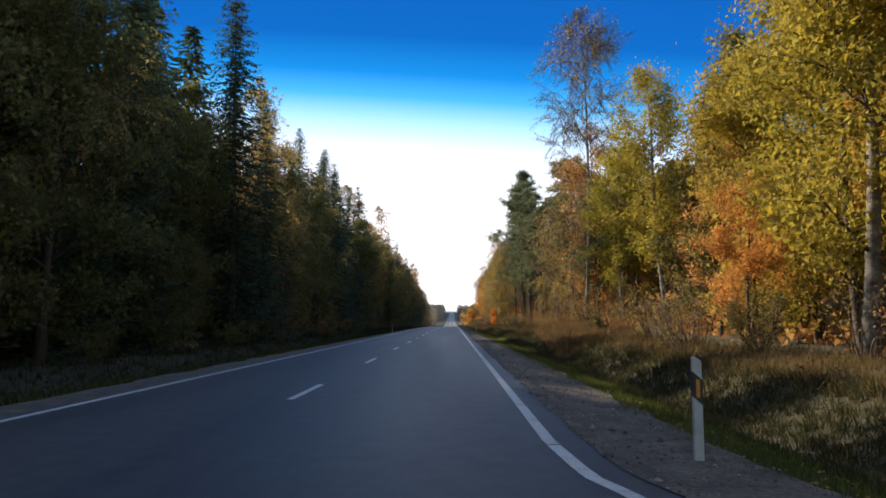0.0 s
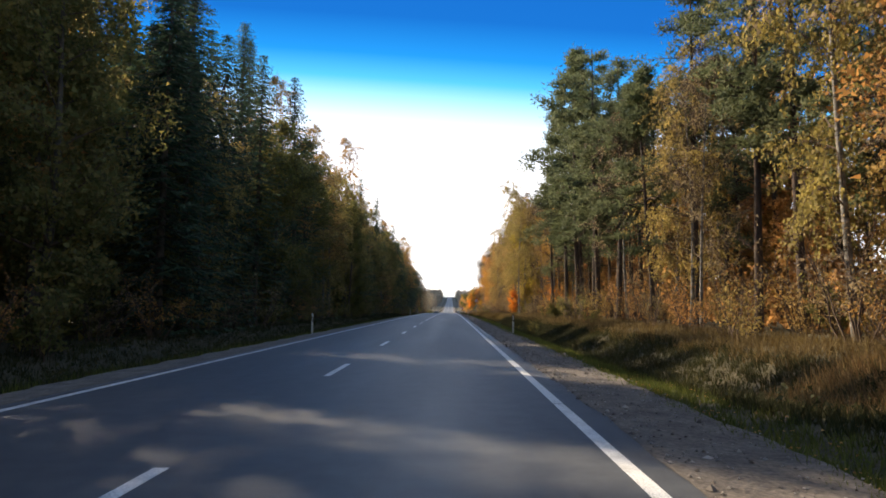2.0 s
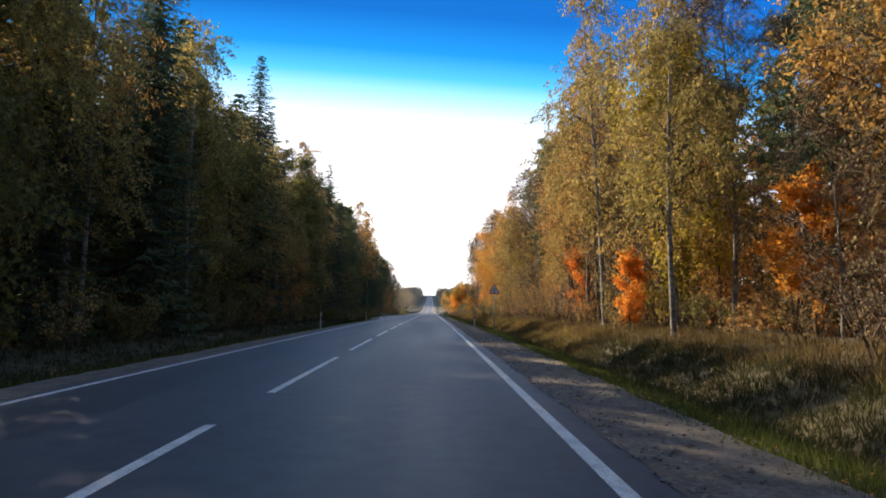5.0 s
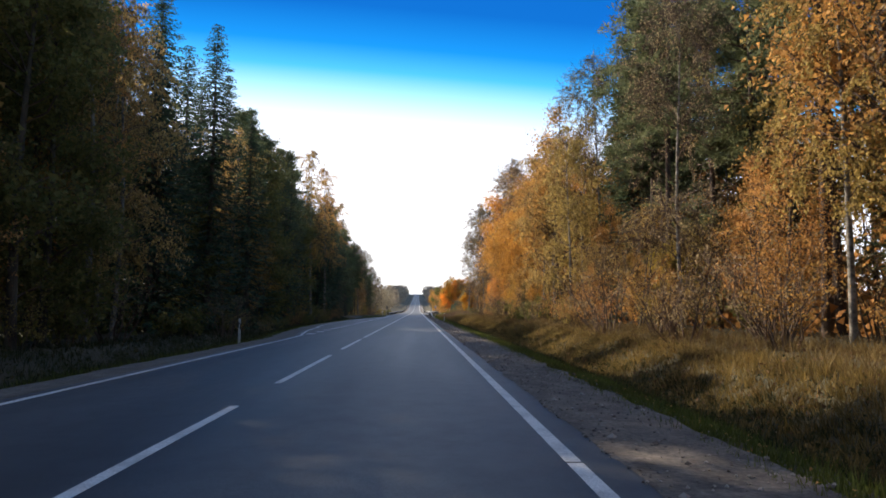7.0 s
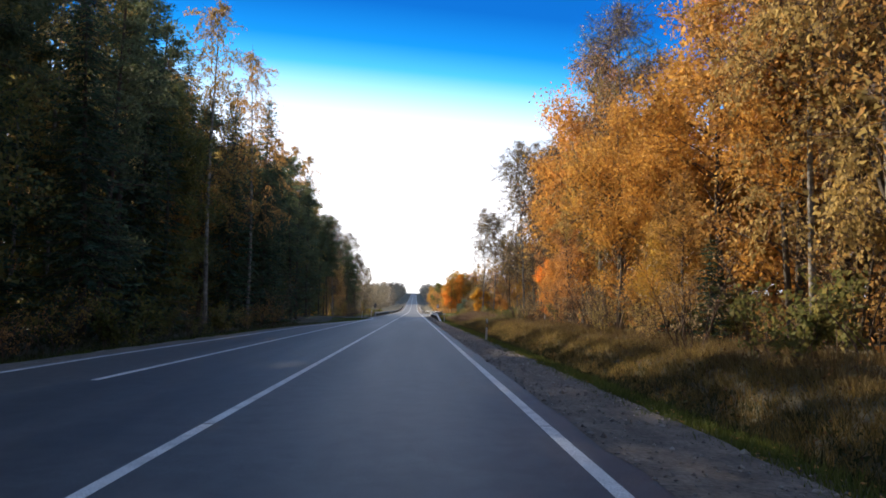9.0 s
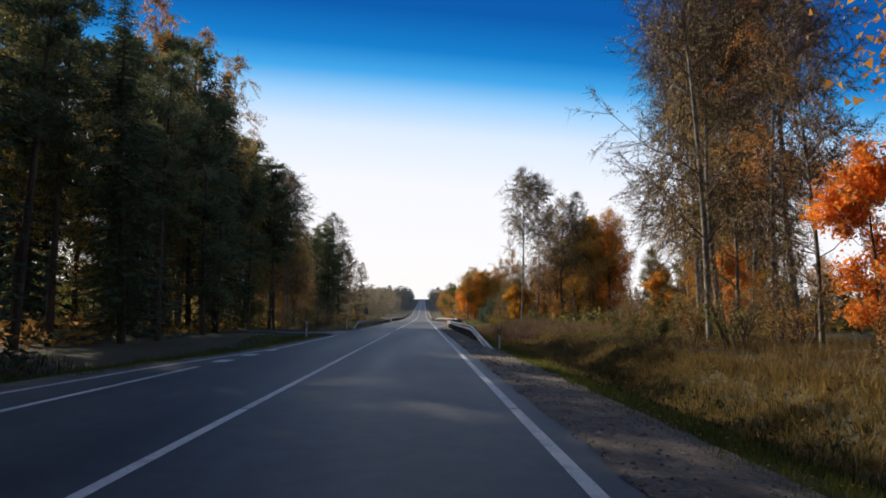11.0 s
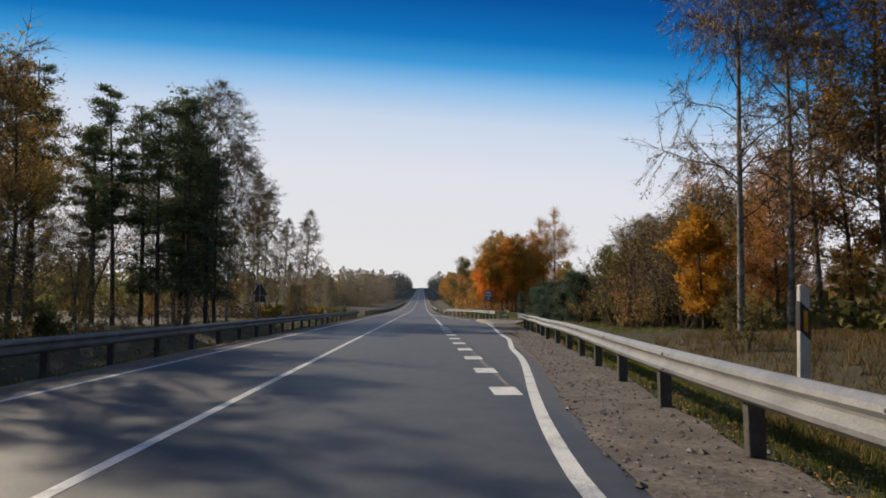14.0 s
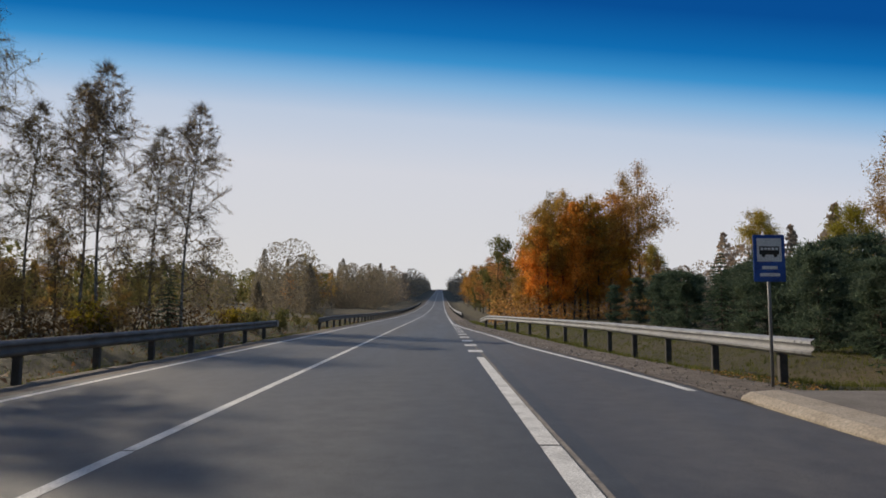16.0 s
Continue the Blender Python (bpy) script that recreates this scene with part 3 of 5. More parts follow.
def pine(H, base, R, limbs, n, label, size=0.15, stubs=22, needles=None):
    k = np.linspace(0, 1, 9)
    bx, by = RNG.normal(size=2) * 0.012
    stem = np.stack([bx * H * k + 0.1 * np.sin(4 * k), by * H * k + 0.1 * np.sin(3 * k + 1), H * 0.97 * k - 0.3], 1)
    paths = [(stem, 0.0105 * H * (1 - 0.85 * k))]
    seeds = []
    for i in range(limbs):
        u = RNG.uniform(0, 1)
        z = base + (0.98 - base) * u
        p = np.array([np.interp(z, k, stem[:, c]) for c in range(3)])
        ang = i * 2.4 + RNG.uniform(-0.4, 0.4)
        L = R * min(1.0, 0.5 + 1.5 * u) * (1.04 - u) ** 0.5 * 1.12 * RNG.uniform(0.5, 1.2)
        way = unit(np.array([math.cos(ang), math.sin(ang), -0.12 + 0.6 * u]))
        lp = limb_path(p, way, L, 0.06)
        paths.append((lp, np.linspace(0.06 * (1.2 - u), 0.012, 5)))
        for t in range(7):
            q = RNG.uniform(0.3, 1.08)
            s = lp[0] + (lp[-1] - lp[0]) * q + RNG.normal(size=3) * np.array([0.42, 0.42, 0.2]) * (0.3 + 0.22 * L)
            seeds.append(s)
    for i in range(stubs):                                    # dead lower branches
        z = RNG.uniform(0.2, base + 0.1)
        p = np.array([np.interp(z, k, stem[:, c]) for c in range(3)])
        ang = RNG.uniform(0, 6.28)
        paths.append((limb_path(p, np.array([math.cos(ang), math.sin(ang), 0.05]), RNG.uniform(0.5, 2.4), -0.1, 4), np.linspace(0.025, 0.006, 4)))
    seeds = np.array(seeds)
    pick = RNG.integers(0, len(seeds), n)
    c = seeds[pick] + RNG.normal(size=(n, 3)) * np.array([0.27, 0.27, 0.15])
    al = unit(c - seeds[pick]) + RNG.normal(size=(n, 3)) * 0.5 + np.array([0, 0, 0.35])
    ac = np.cross(al, RNG.normal(size=(n, 3)))
    s = size * RNG.uniform(0.7, 1.3, n)
    return tree_thing("pine_tree", tubes(paths, 7), cards(c, al, ac, s * 1.9, s * 0.62, True), PINE_BARK, needles or PINE, label, "tree")


def bush(H, stems, twigs, n, size, leaf, label, R=1.0):
    """A thicket of thin upright stems with a thin veil of leaves."""
    paths, seeds = [], []
    for s in range(stems):
        a, r = RNG.uniform(0, 6.28), RNG.uniform(0, 0.5) * R
        h = H * RNG.uniform(0.55, 1.0)
        foot = np.array([math.cos(a) * r, math.sin(a) * r, -0.15])
        way = unit(np.array([math.cos(a) * 0.3 * R, math.sin(a) * 0.3 * R, 1.0]) + RNG.normal(size=3) * 0.08)
        sp = limb_path(foot, way, h, -0.02, 5)
        paths.append((sp, np.linspace(0.022 + 0.004 * H, 0.006, 5)))
        for t in range(twigs):
            q = RNG.uniform(0.25, 0.98)
            p = np.array([np.interp(q, np.linspace(0, 1, 5), sp[:, c]) for c in range(3)])
            tw = unit(RNG.normal(size=3) * np.array([1, 1, 0.3]) + np.array([0, 0, 0.9]))
            tp = limb_path(p, tw, h * RNG.uniform(0.12, 0.3), 0.0, 3)
            paths.append((tp[[0, 2]], np.array([0.01, 0.004])))
            seeds.append(tp)
    seeds = np.array(seeds)
    pick = RNG.integers(0, len(seeds), n)
    q = RNG.uniform(0.2, 1.1, n)[:, None]
    c = seeds[pick, 0] * (1 - q) + seeds[pick, 2] * q + RNG.normal(size=(n, 3)) * 0.1
    return tree_thing("shrub", merged(tubes(paths, 4), wisps(seeds, 260, 0.5, 0.016)), loose_cards(c, size, 0.4), TWIG, leaf, label, "shrub")


WOOD_MIX = leaf_mat("mixed_autumn_leaves", (0.08, 0.09, 0.035), (0.20, 0.14, 0.05), (0.40, 0.21, 0.045), 0.5)
YELLOW_GREEN = leaf_mat("yellow_green_leaves", (0.21, 0.17, 0.02), (0.32, 0.245, 0.025), (0.40, 0.30, 0.04), 0.6)
# thin far leaves, greyed and paled: distance haze put into the colour
FAR_HAZED = leaf_mat("far_hazed_leaves", (0.20, 0.18, 0.15), (0.29, 0.24, 0.19), (0.38, 0.29, 0.19), 0.5)
KINDS = {}


def kind_of_tree(key, *variants):
    KINDS[key] = [[v, False] for v in variants]


kind_of_tree("spruce", spruce(30, 4.9, 0.5, 8, 13, "tall dark green spruce with drooping boughs"))
kind_of_tree("mid_spruce",              spruce(24, 4.0, 0.5, 7, 11, "dark green spruce at the forest edge"),
             spruce(19, 3.6, 0.5, 7, 10, "dense dark spruce among birches"))
kind_of_tree("young_spruce", spruce(5, 1.3, 0.3, 7, 4, "small dark green spruce in front of the forest", 0.04, 0.17))
kind_of_tree("pine", pine(23, 0.5, 3.4, 34, 10000, "tall pine with a bare trunk and a loose crown"),
             pine(21, 0.42, 3.1, 36, 10000, "tall pine with dead lower branches and grey-green needles"),
             pine(19, 0.3, 3.2, 42, 13000, "full-crowned green roadside pine"))
kind_of_tree("low_pine", pine(18, 0.16, 2.5, 60, 8500, "dark pine with boughs almost to the ground", 0.13, 40))
kind_of_tree("grey_tree", broadleaf(13, 0.16, 4.6, 48, 11, 3500, 0.08, BARK, THIN, "round-crowned grey tree with dark bare branches", "alder_tree", stems=3, fine=6500),
             broadleaf(11, 0.14, 3.8, 42, 11, 4500, 0.08, BARK, BIRCH, "twiggy round-crowned tree with few leaves", "alder_tree", stems=2, fine=6500))
kind_of_tree("young_pine", pine(6.8, 0.08, 1.8, 40, 6500, "young bushy green pine in a meadow", 0.14, 0, YOUNG),
             pine(5.8, 0.08, 1.6, 34, 5500, "young bushy pine with blue-green needles", 0.13, 0, YOUNG))
kind_of_tree("birch", broadleaf(22, 0.25, 3.9, 42, 8, 12000, 0.11, BIRCH_BARK, BIRCH, "slender birch with thinning yellow-brown leaves", "birch_tree", hang=0.5, trunk_r=0.16),
             broadleaf(19, 0.22, 3.5, 38, 8, 10500, 0.11, BIRCH_BARK, BIRCH, "half-bare birch with a white trunk", "birch_tree", hang=0.5, trunk_r=0.14),
             broadleaf(24, 0.28, 3.8, 42, 8, 9500, 0.1, BIRCH_BARK, RUST, "tall birch that has lost most of its leaves", "birch_tree", hang=0.4, trunk_r=0.17))
kind_of_tree("bare_birch", broadleaf(20, 0.16, 4.2, 60, 12, 7500, 0.075, BIRCH_BARK, THIN, "almost leafless birch with fine twigs", "birch_tree", hang=0.24, trunk_r=0.15, fine=11000),
             broadleaf(17, 0.12, 3.0, 50, 11, 6500, 0.075, BIRCH_BARK, THIN, "thin-leaved grey tree with fine twigs", "birch_tree", hang=0.1, trunk_r=0.12, fine=9500))
kind_of_tree("gold", broadleaf(20, 0.09, 4.2, 44, 9, 23000, 0.1, BIRCH_BARK, GOLD, "tall tree with dense yellow-green autumn leaves", "aspen_tree"),
             broadleaf(16, 0.07, 3.8, 40, 9, 23000, 0.1, BARK, GOLD, "yellow-leaved tree at the forest edge", "aspen_tree"))
kind_of_tree("orange", broadleaf(18, 0.12, 4.2, 44, 10, 19000, 0.105, BARK, ORANGE, "broad tree in full orange autumn colour", "maple_tree"),
             broadleaf(14, 0.1, 3.8, 40, 10, 15000, 0.105, BARK, ORANGE, "orange-leaved maple with a rounded crown", "maple_tree"))
kind_of_tree("young_maple", broadleaf(8.5, 0.12, 2.2, 24, 7, 10000, 0.11, BARK, BRIGHT, "young maple with bright orange-yellow leaves", "maple_tree"),
             broadleaf(6, 0.12, 1.8, 20, 7, 7500, 0.1, BARK, GOLD, "young tree with bright yellow leaves", "maple_tree"))
kind_of_tree("rust", broadleaf(19, 0.12, 3.9, 44, 10, 11500, 0.1, BARK, RUST, "tree with rust-brown withering leaves", "oak_tree"),
             broadleaf(16, 0.1, 3.6, 40, 10, 9500, 0.1, BARK, RUST, "brown-leaved tree among bare twigs", "oak_tree"))
kind_of_tree("olive", broadleaf(20, 0.06, 4.2, 44, 7, 22000, 0.125, BARK, OLIVE, "leafy tree with dull olive-green foliage", "alder_tree"),
             broadleaf(14, 0.04, 3.8, 40, 7, 18000, 0.12, BARK, OLIVE, "olive-green tree leafy to the ground", "alder_tree"))
kind_of_tree("shrub", bush(4.2, 12, 8, 700, 0.085, RUST, "thicket of brown twigs with few withered leaves", 1.4),
             bush(3.2, 10, 8, 800, 0.085, BIRCH, "straggling shrub with sparse yellowed leaves", 1.2),
             bush(5.2, 12, 9, 500, 0.08, THIN, "tall bare brown saplings in dry grass", 1.2))
kind_of_tree("yellow_shrub", bush(2.1, 16, 9, 4500, 0.075, YELLOW_GREEN, "dense low shrub with bright yellow-green leaves", 1.5))
kind_of_tree("green_shrub", bush(2.6, 10, 6, 1100, 0.13, OLIVE, "leafy olive-green shrub beside the wood", 1.3),
             bush(3.4, 9, 7, 1300, 0.11, OLIVE, "tall olive-green shrub in dry grass", 1.2))
# lighter trees for the depth of the wood and the distance
kind_of_tree("far_spruce", spruce(22, 4.0, 0.9, 6, 5, "dark slender spruce deep in the wood", 0.03, 0.6))
kind_of_tree("far_pine", pine(20, 0.45, 3.2, 20, 1700, "slender grey-green pine deep in the wood", 0.34, 4))
kind_of_tree("far_birch", broadleaf(19, 0.3, 3.0, 18, 5, 2600, 0.16, BIRCH_BARK, BIRCH, "pale birch deep in the wood", "birch_tree", hang=0.4, trunk_r=0.13, fine=500))
kind_of_tree("far_rust", broadleaf(17, 0.12, 3.8, 26, 7, 6500, 0.15, BARK, RUST, "brown bushy autumn tree deep in the wood", "hazel_tree", fine=500))
kind_of_tree("far_orange", broadleaf(15, 0.12, 3.9, 24, 6, 6000, 0.16, BARK, ORANGE, "orange autumn tree deep in the wood", "maple_tree", fine=400))
kind_of_tree("bright_maple", broadleaf(15, 0.08, 4.0, 40, 8, 14000, 0.14, BARK, BRIGHT, "dense round maple in bright orange autumn colour", "maple_tree", fine=600))
kind_of_tree("far_olive", broadleaf(16, 0.06, 4.0, 24, 6, 6000, 0.18, BARK, OLIVE, "dull olive-green tree deep in the wood", "linden_tree", fine=300))
SPOT = random.Random(5)


def plant(key, x, y, size=1.0, group="", which=None, sink=0.0):
    slot = KINDS[key][which if which is not None else SPOT.randrange(len(KINDS[key]))]
    s = size * SPOT.uniform(0.97, 1.03)
    m = (Matrix.Translation((x, y, ground_z(x, y) - 0.03 - sink)) @ Matrix.Rotation(SPOT.uniform(0, 6.28), 4, "Z")
         @ Matrix.Rotation(SPOT.gauss(0, 0.02), 4, "X") @ Matrix.Diagonal((s, s, s * SPOT.uniform(0.96, 1.04), 1)))
    if slot[1]:
        ob = copy_thing(slot[0], m)
    else:
        ob, slot[1] = slot[0], True
        ob.matrix_basis = m
    if group:
        ob["group"] = group
    return ob


def choose(mix):
    total = sum(w for _, w in mix)
    u = SPOT.uniform(0, total)
    for k, w in mix:
        u -= w
        if u <= 0:
            return k
    return mix[-1][0]


def belt(y0, y1, x0, x1, step, mix, lo=0.85, hi=1.12, group=""):
    y = y0
    while y < y1:
        plant(choose(mix), SPOT.uniform(x0, x1), y + SPOT.uniform(-0.35, 0.35) * step, SPOT.uniform(lo, hi), group)
        y += step


# landmark trees
for key, x, y, s, w in [
    ("spruce", -21.6, 97, 1.07, 0), ("spruce", -20.2, 108, 0.98, 0), ("spruce", -23, 83, 0.95, 0), ("spruce", -22, 66, 0.85, 0),
    ("birch", -16, 107, 1.1, 2), ("birch", -12.4, 131, 1.05, 0), ("birch", -14.2, 138, 1.1, 2), ("birch", -14.7, 153, 1.0, 0),
    ("birch", -20.8, 243, 1.15, 2), ("bare_birch", -19, 250, 1.1, 0),
    ("gold", 18.6, 46, 1.05, 0), ("gold", 17.6, 54, 0.8, 0), ("gold", 18.5, 33, 1.05, 1), ("orange", 22.5, 43, 0.95, 0), ("bare_birch", 14.8, 57, 1.32, 0), ("rust", 16.4, 61, 1.1, 0), ("birch", 15.2, 64, 1.05, 1), ("young_maple", 17, 60, 0.75, 0), ("gold", 19.6, 58, 0.7, 1), ("gold", 19, 25, 1.1, 0),
    ("pine", 20.2, 105.6, 1.0, 0), ("pine", 19.8, 101, 1.05, 1), ("pine", 19.2, 120, 1.0, 0), ("pine", 19.4, 116.6, 1.05, 1),
    ("pine", 16, 118, 1.02, 2), ("pine", 15.2, 122, 0.98, 2), ("pine", 14.6, 90, 0.95, 1), ("pine", 16.6, 73, 0.95, 1), ("pine", 17, 81, 1.0, 0),
    ("birch", 13.2, 148.6, 1.08, 0), ("bare_birch", 15.2, 153, 1.0, 1), ("pine", 18, 177, 0.95, 0), ("rust", 17.8, 161, 1.0, 0),
    ("young_maple", 16.8, 133, 1.0, 0), ("young_maple", 15.8, 126, 0.6, 0),
    ("birch", 14.9, 161.4, 1.0, 1), ("young_maple", 14.4, 160.8, 0.95, 0), ("birch", 21, 181, 1.0, 0), ("bare_birch", 17.4, 165, 1.1, 0),
    ("pine", 21, 203, 1.2, 0), ("pine", 23, 208, 1.2, 0), ("pine", 20, 197, 1.15, 1), ("pine", 25, 204, 1.25, 1), ("mid_spruce", 22, 213, 0.95, 0), ("young_maple", 17.2, 190, 0.9, 1), ("pine", 20, 196, 1.0, 2),
    ("orange", 17.3, 248, 1.35, 0), ("orange", 16.6, 254, 1.15, 0), ("rust", 16.8, 221, 1.0, 0), ("orange", 16.6, 226, 1.05, 0), ("orange", 18, 236, 1.1, 0),
    ("young_spruce", 15.5, 228.8, 1.0, 0), ("birch", 16.2, 244, 0.95, 0), ("young_maple", 20, 277, 0.8, 0), ("orange", 25.5, 292, 0.5, 1),
    ("bare_birch", 17.4, 336.5, 1.06, 0), ("bare_birch", 19.8, 336.6, 1.04, 0), ("bare_birch", 22.3, 338, 1.1, 1), ("rust", 23.4, 334.5, 0.92, 0), ("orange", 30.0, 333, 1.06, 0),
    ("rust", 21.8, 341, 0.6, 1), ("young_maple", 16.8, 339, 1.0, 0), ("olive", 17.5, 356, 0.45, 1), ("bare_birch", 19.4, 353, 0.5, 1), ("rust", 22, 351, 0.55, 0), ("gold", 29, 391, 0.5, 1), ("orange", 31.5, 384, 0.78, 1), ("birch", 28.2, 384, 0.55, 1), ("orange", 35, 388, 0.8, 0), ("rust", 33, 392, 0.6, 0), ("grey_tree", 16.2, 343.2, 0.5, 0), ("young_maple", 18.0, 341.5, 1.0, 0), ("rust", 19.0, 342.5, 0.62, 1), ("orange", 21.5, 331, 0.6, 1), ("orange", 22, 343, 0.9, 1),
    ("low_pine", -15.6, 355, 1.06, 0), ("low_pine", -18.7, 355.5, 0.97, 0), ("low_pine", -17.4, 359, 1.0, 0), ("low_pine", -13.0, 355, 0.72, 0), ("low_pine", -14.2, 356.5, 0.86, 0), ("pine", -20, 354, 0.82, 1), ("rust", -13.2, 318, 0.5, 0), ("rust", -14.0, 313, 0.55, 1), ("young_maple", -11.6, 322, 0.5, 1), ("rust", -13, 325, 0.34, 0), ("grey_tree", -13.6, 319, 1.05, 0), ("bare_birch", -14.2, 316, 0.8, 0), ("pine", -25.2, 353, 0.88, 1), ("pine", -27.4, 356, 0.86, 0), ("pine", -29.2, 352.5, 0.9, 1), ("grey_tree", -28.4, 358, 1.35, 0), ("grey_tree", -31.5, 355, 1.4, 0), ("grey_tree", -25.8, 359.5, 1.2, 1), ("grey_tree", -34.5, 352, 1.4, 1), ("pine", -32.6, 351, 0.85, 0), ("bare_birch", -30, 360, 0.95, 1), ("grey_tree", -24.0, 350.5, 0.5, 0), ("grey_tree", -27.0, 349, 0.55, 1), ("grey_tree", -30.5, 348, 0.5, 0),
    ("young_maple", 31.0, 315, 1.15, 0), ("orange", 34.6, 311, 0.62, 1), ("orange", 29.6, 323, 0.5, 1), ("orange", 36.5, 316, 0.5, 0), ("orange", 33.2, 321, 0.55, 1), ("orange", 22.6, 279, 0.6, 1), ("bare_birch", 21.6, 284.4, 1.12, 0), ("bare_birch", 23.2, 288, 1.15, 0), ("bare_birch", 24.7, 283.5, 1.1, 0), ("bare_birch", 27.0, 298.2, 1.1, 0), ("bare_birch", 28.2, 290, 1.15, 0), ("birch", 30.2, 296, 1.0, 0), ("birch", 27.5, 285, 1.05, 2),
    ("pine", -17, 311, 0.92, 0), ("pine", -19.5, 316, 0.93, 1), ("pine", -18, 321.5, 0.88, 0), ("pine", -21.5, 323.5, 0.9, 1), ("pine", -15.5, 306, 0.92, 1), ("pine", -20.5, 309, 0.95, 0), ("birch", -16.2, 318, 0.8, 0), ("rust", -14.8, 312, 0.55, 0), ("rust", -18.5, 326, 0.5, 0), ("rust", -15.4, 322, 0.5, 1), ("birch", -14.8, 327.6, 0.8, 1), ("rust", -17.2, 331, 0.8, 1), ("grey_tree", -15.2, 333, 1.1, 0), ("grey_tree", -17.0, 338, 1.15, 1), ("rust", -16.4, 337, 0.62, 0), ("bare_birch", -18.2, 335, 0.85, 1), ("grey_tree", -16.6, 343, 0.95, 0), ("rust", -18.0, 346, 0.5, 1), ("bare_birch", -15.2, 362, 1.0, 0), ("bare_birch", -17.8, 363, 1.02, 1), ("grey_tree", -15.8, 357, 0.7, 0), ("grey_tree", -14.2, 359, 0.62, 1), ("rust", -18.8, 358, 0.5, 1),
    ("yellow_shrub", 10.8, 311, 0.7, 0), ("yellow_shrub", 11.8, 312.5, 0.8, 0), ("yellow_shrub", 12.8, 313.6, 0.75, 0), ("yellow_shrub", 11.6, 315.4, 0.8, 0), ("olive", 15.8, 318, 0.24, 1), ("olive", 17.5, 318.6, 0.26, 1), ("pine", -22.5, 356, 0.72, 0), ("pine", -23.6, 358, 0.68, 1), ("low_pine", -14.8, 354.4, 0.9, 0), ("low_pine", -16.8, 354, 0.93, 0), ("bare_birch", -16.4, 359, 0.85, 1), ("green_shrub", 16.4, 322, 1.0, 0), ("green_shrub", 12.6, 327, 0.6, 1), ("bare_birch", -13.6, 360, 0.72, 0),
    ("bare_birch", -17.6, 389, 1.0, 1), ("bare_birch", -20.0, 391, 0.95, 1), ("bare_birch", -22.6, 390, 0.9, 1), ("bare_birch", -12.6, 389, 0.86, 1), ("bare_birch", -25.0, 387, 0.9, 0), ("bare_birch", -15.9, 392, 0.8, 1), ("bare_birch", -28.5, 391, 0.85, 1), ("bare_birch", -21.6, 374, 0.8, 0), ("bare_birch", -24.2, 370, 0.85, 1), ("bare_birch", -12.2, 363.6, 0.6, 0), ("yellow_shrub", -15.8, 386, 1.5, 0), ("yellow_shrub", -17.2, 387, 1.2, 0), ("yellow_shrub", -13.2, 401, 1.3, 0), ("yellow_shrub", -14.8, 403, 1.2, 0),
    ("rust", 10.2, 434, 0.6, 1), ("orange", 13.0, 430, 0.78, 1), ("orange", 16.0, 427, 0.9, 0), ("orange", 18.2, 429, 0.98, 0), ("orange", 20.6, 427, 0.96, 0), ("orange", 23.5, 428, 0.92, 0), ("rust", 27, 430, 0.85, 0), ("rust", 25.8, 434, 0.6, 0), ("rust", 29, 428, 0.82, 1), ("rust", 18.5, 436, 0.6, 0), ("rust", 14, 437, 0.5, 0), ("orange", 22.2, 431.5, 1.15, 1), ("rust", 31, 440, 1.0, 0), ("birch", 17, 431, 0.85, 1),
    ("gold", 51, 445, 1.0, 1), ("gold", 36, 449, 0.7, 1), ("young_spruce", -13.4, 389, 0.85, 0),
]:
    plant(key, x, y, s, which=w)

# left wood, from the edge inwards
GL, GR = "trees of the wood across the opposite lane", "trees of the wood beyond the ditch"
belt(-16, 118, -14.5, -11.5, 3.4, [("olive", 4), ("mid_spruce", 4), ("birch", 2), ("rust", 1)], 0.8, 1.1, GL)
belt(-16, 118, -20, -15.5, 3.6, [("mid_spruce", 5), ("far_birch", 2), ("far_olive", 2)], 0.9, 1.1, GL)
for y0, y1 in ((-14, 60), (69, 107), (118, 197), (209, 262)):
    belt(y0, y1, -23, -16.5, 2.3, [("far_spruce", 2), ("far_birch", 4), ("far_olive", 3), ("far_rust", 1)], 0.92, 1.08, GL)
belt(296, 338, -25, -15.5, 3.2, [("birch", 4), ("rust", 2), ("pine", 3)], 0.8, 1.0, GL)
belt(8, 46, -16.5, -13.5, 2.2, [("olive", 3), ("mid_spruce", 2)], 0.8, 1.0, GL)
belt(118, 182, -14, -11.3, 3.2, [("birch", 4), ("rust", 2), ("olive", 3), ("mid_spruce", 3), ("bare_birch", 1)], 0.8, 1.05, GL)
belt(118, 182, -20, -15, 3.6, [("birch", 2), ("far_birch", 2), ("mid_spruce", 3), ("far_rust", 2)], 0.95, 1.15, GL)
belt(182, 262, -15.5, -12.3, 3.2, [("mid_spruce", 5), ("low_pine", 4), ("pine", 2), ("olive", 1), ("birch", 1)], 0.8, 1.05, GL)
belt(182, 262, -22, -16.5, 3.6, [("mid_spruce", 4), ("birch", 1), ("far_birch", 1), ("pine", 4)], 0.95, 1.15, GL)
belt(258, 300, -17, -12.5, 2.6, [("pine", 1), ("low_pine", 3), ("olive", 3), ("mid_spruce", 2)], 0.65, 0.95, GL)
belt(262, 320, -26, -19, 6.0, [("far_olive", 3), ("far_rust", 2), ("far_spruce", 2)], 0.5, 0.8, GL)
belt(286, 324, -31, -19, 3.4, [("far_birch", 3), ("far_pine", 3), ("pine", 1), ("far_olive", 2)], 0.85, 1.1, GL)
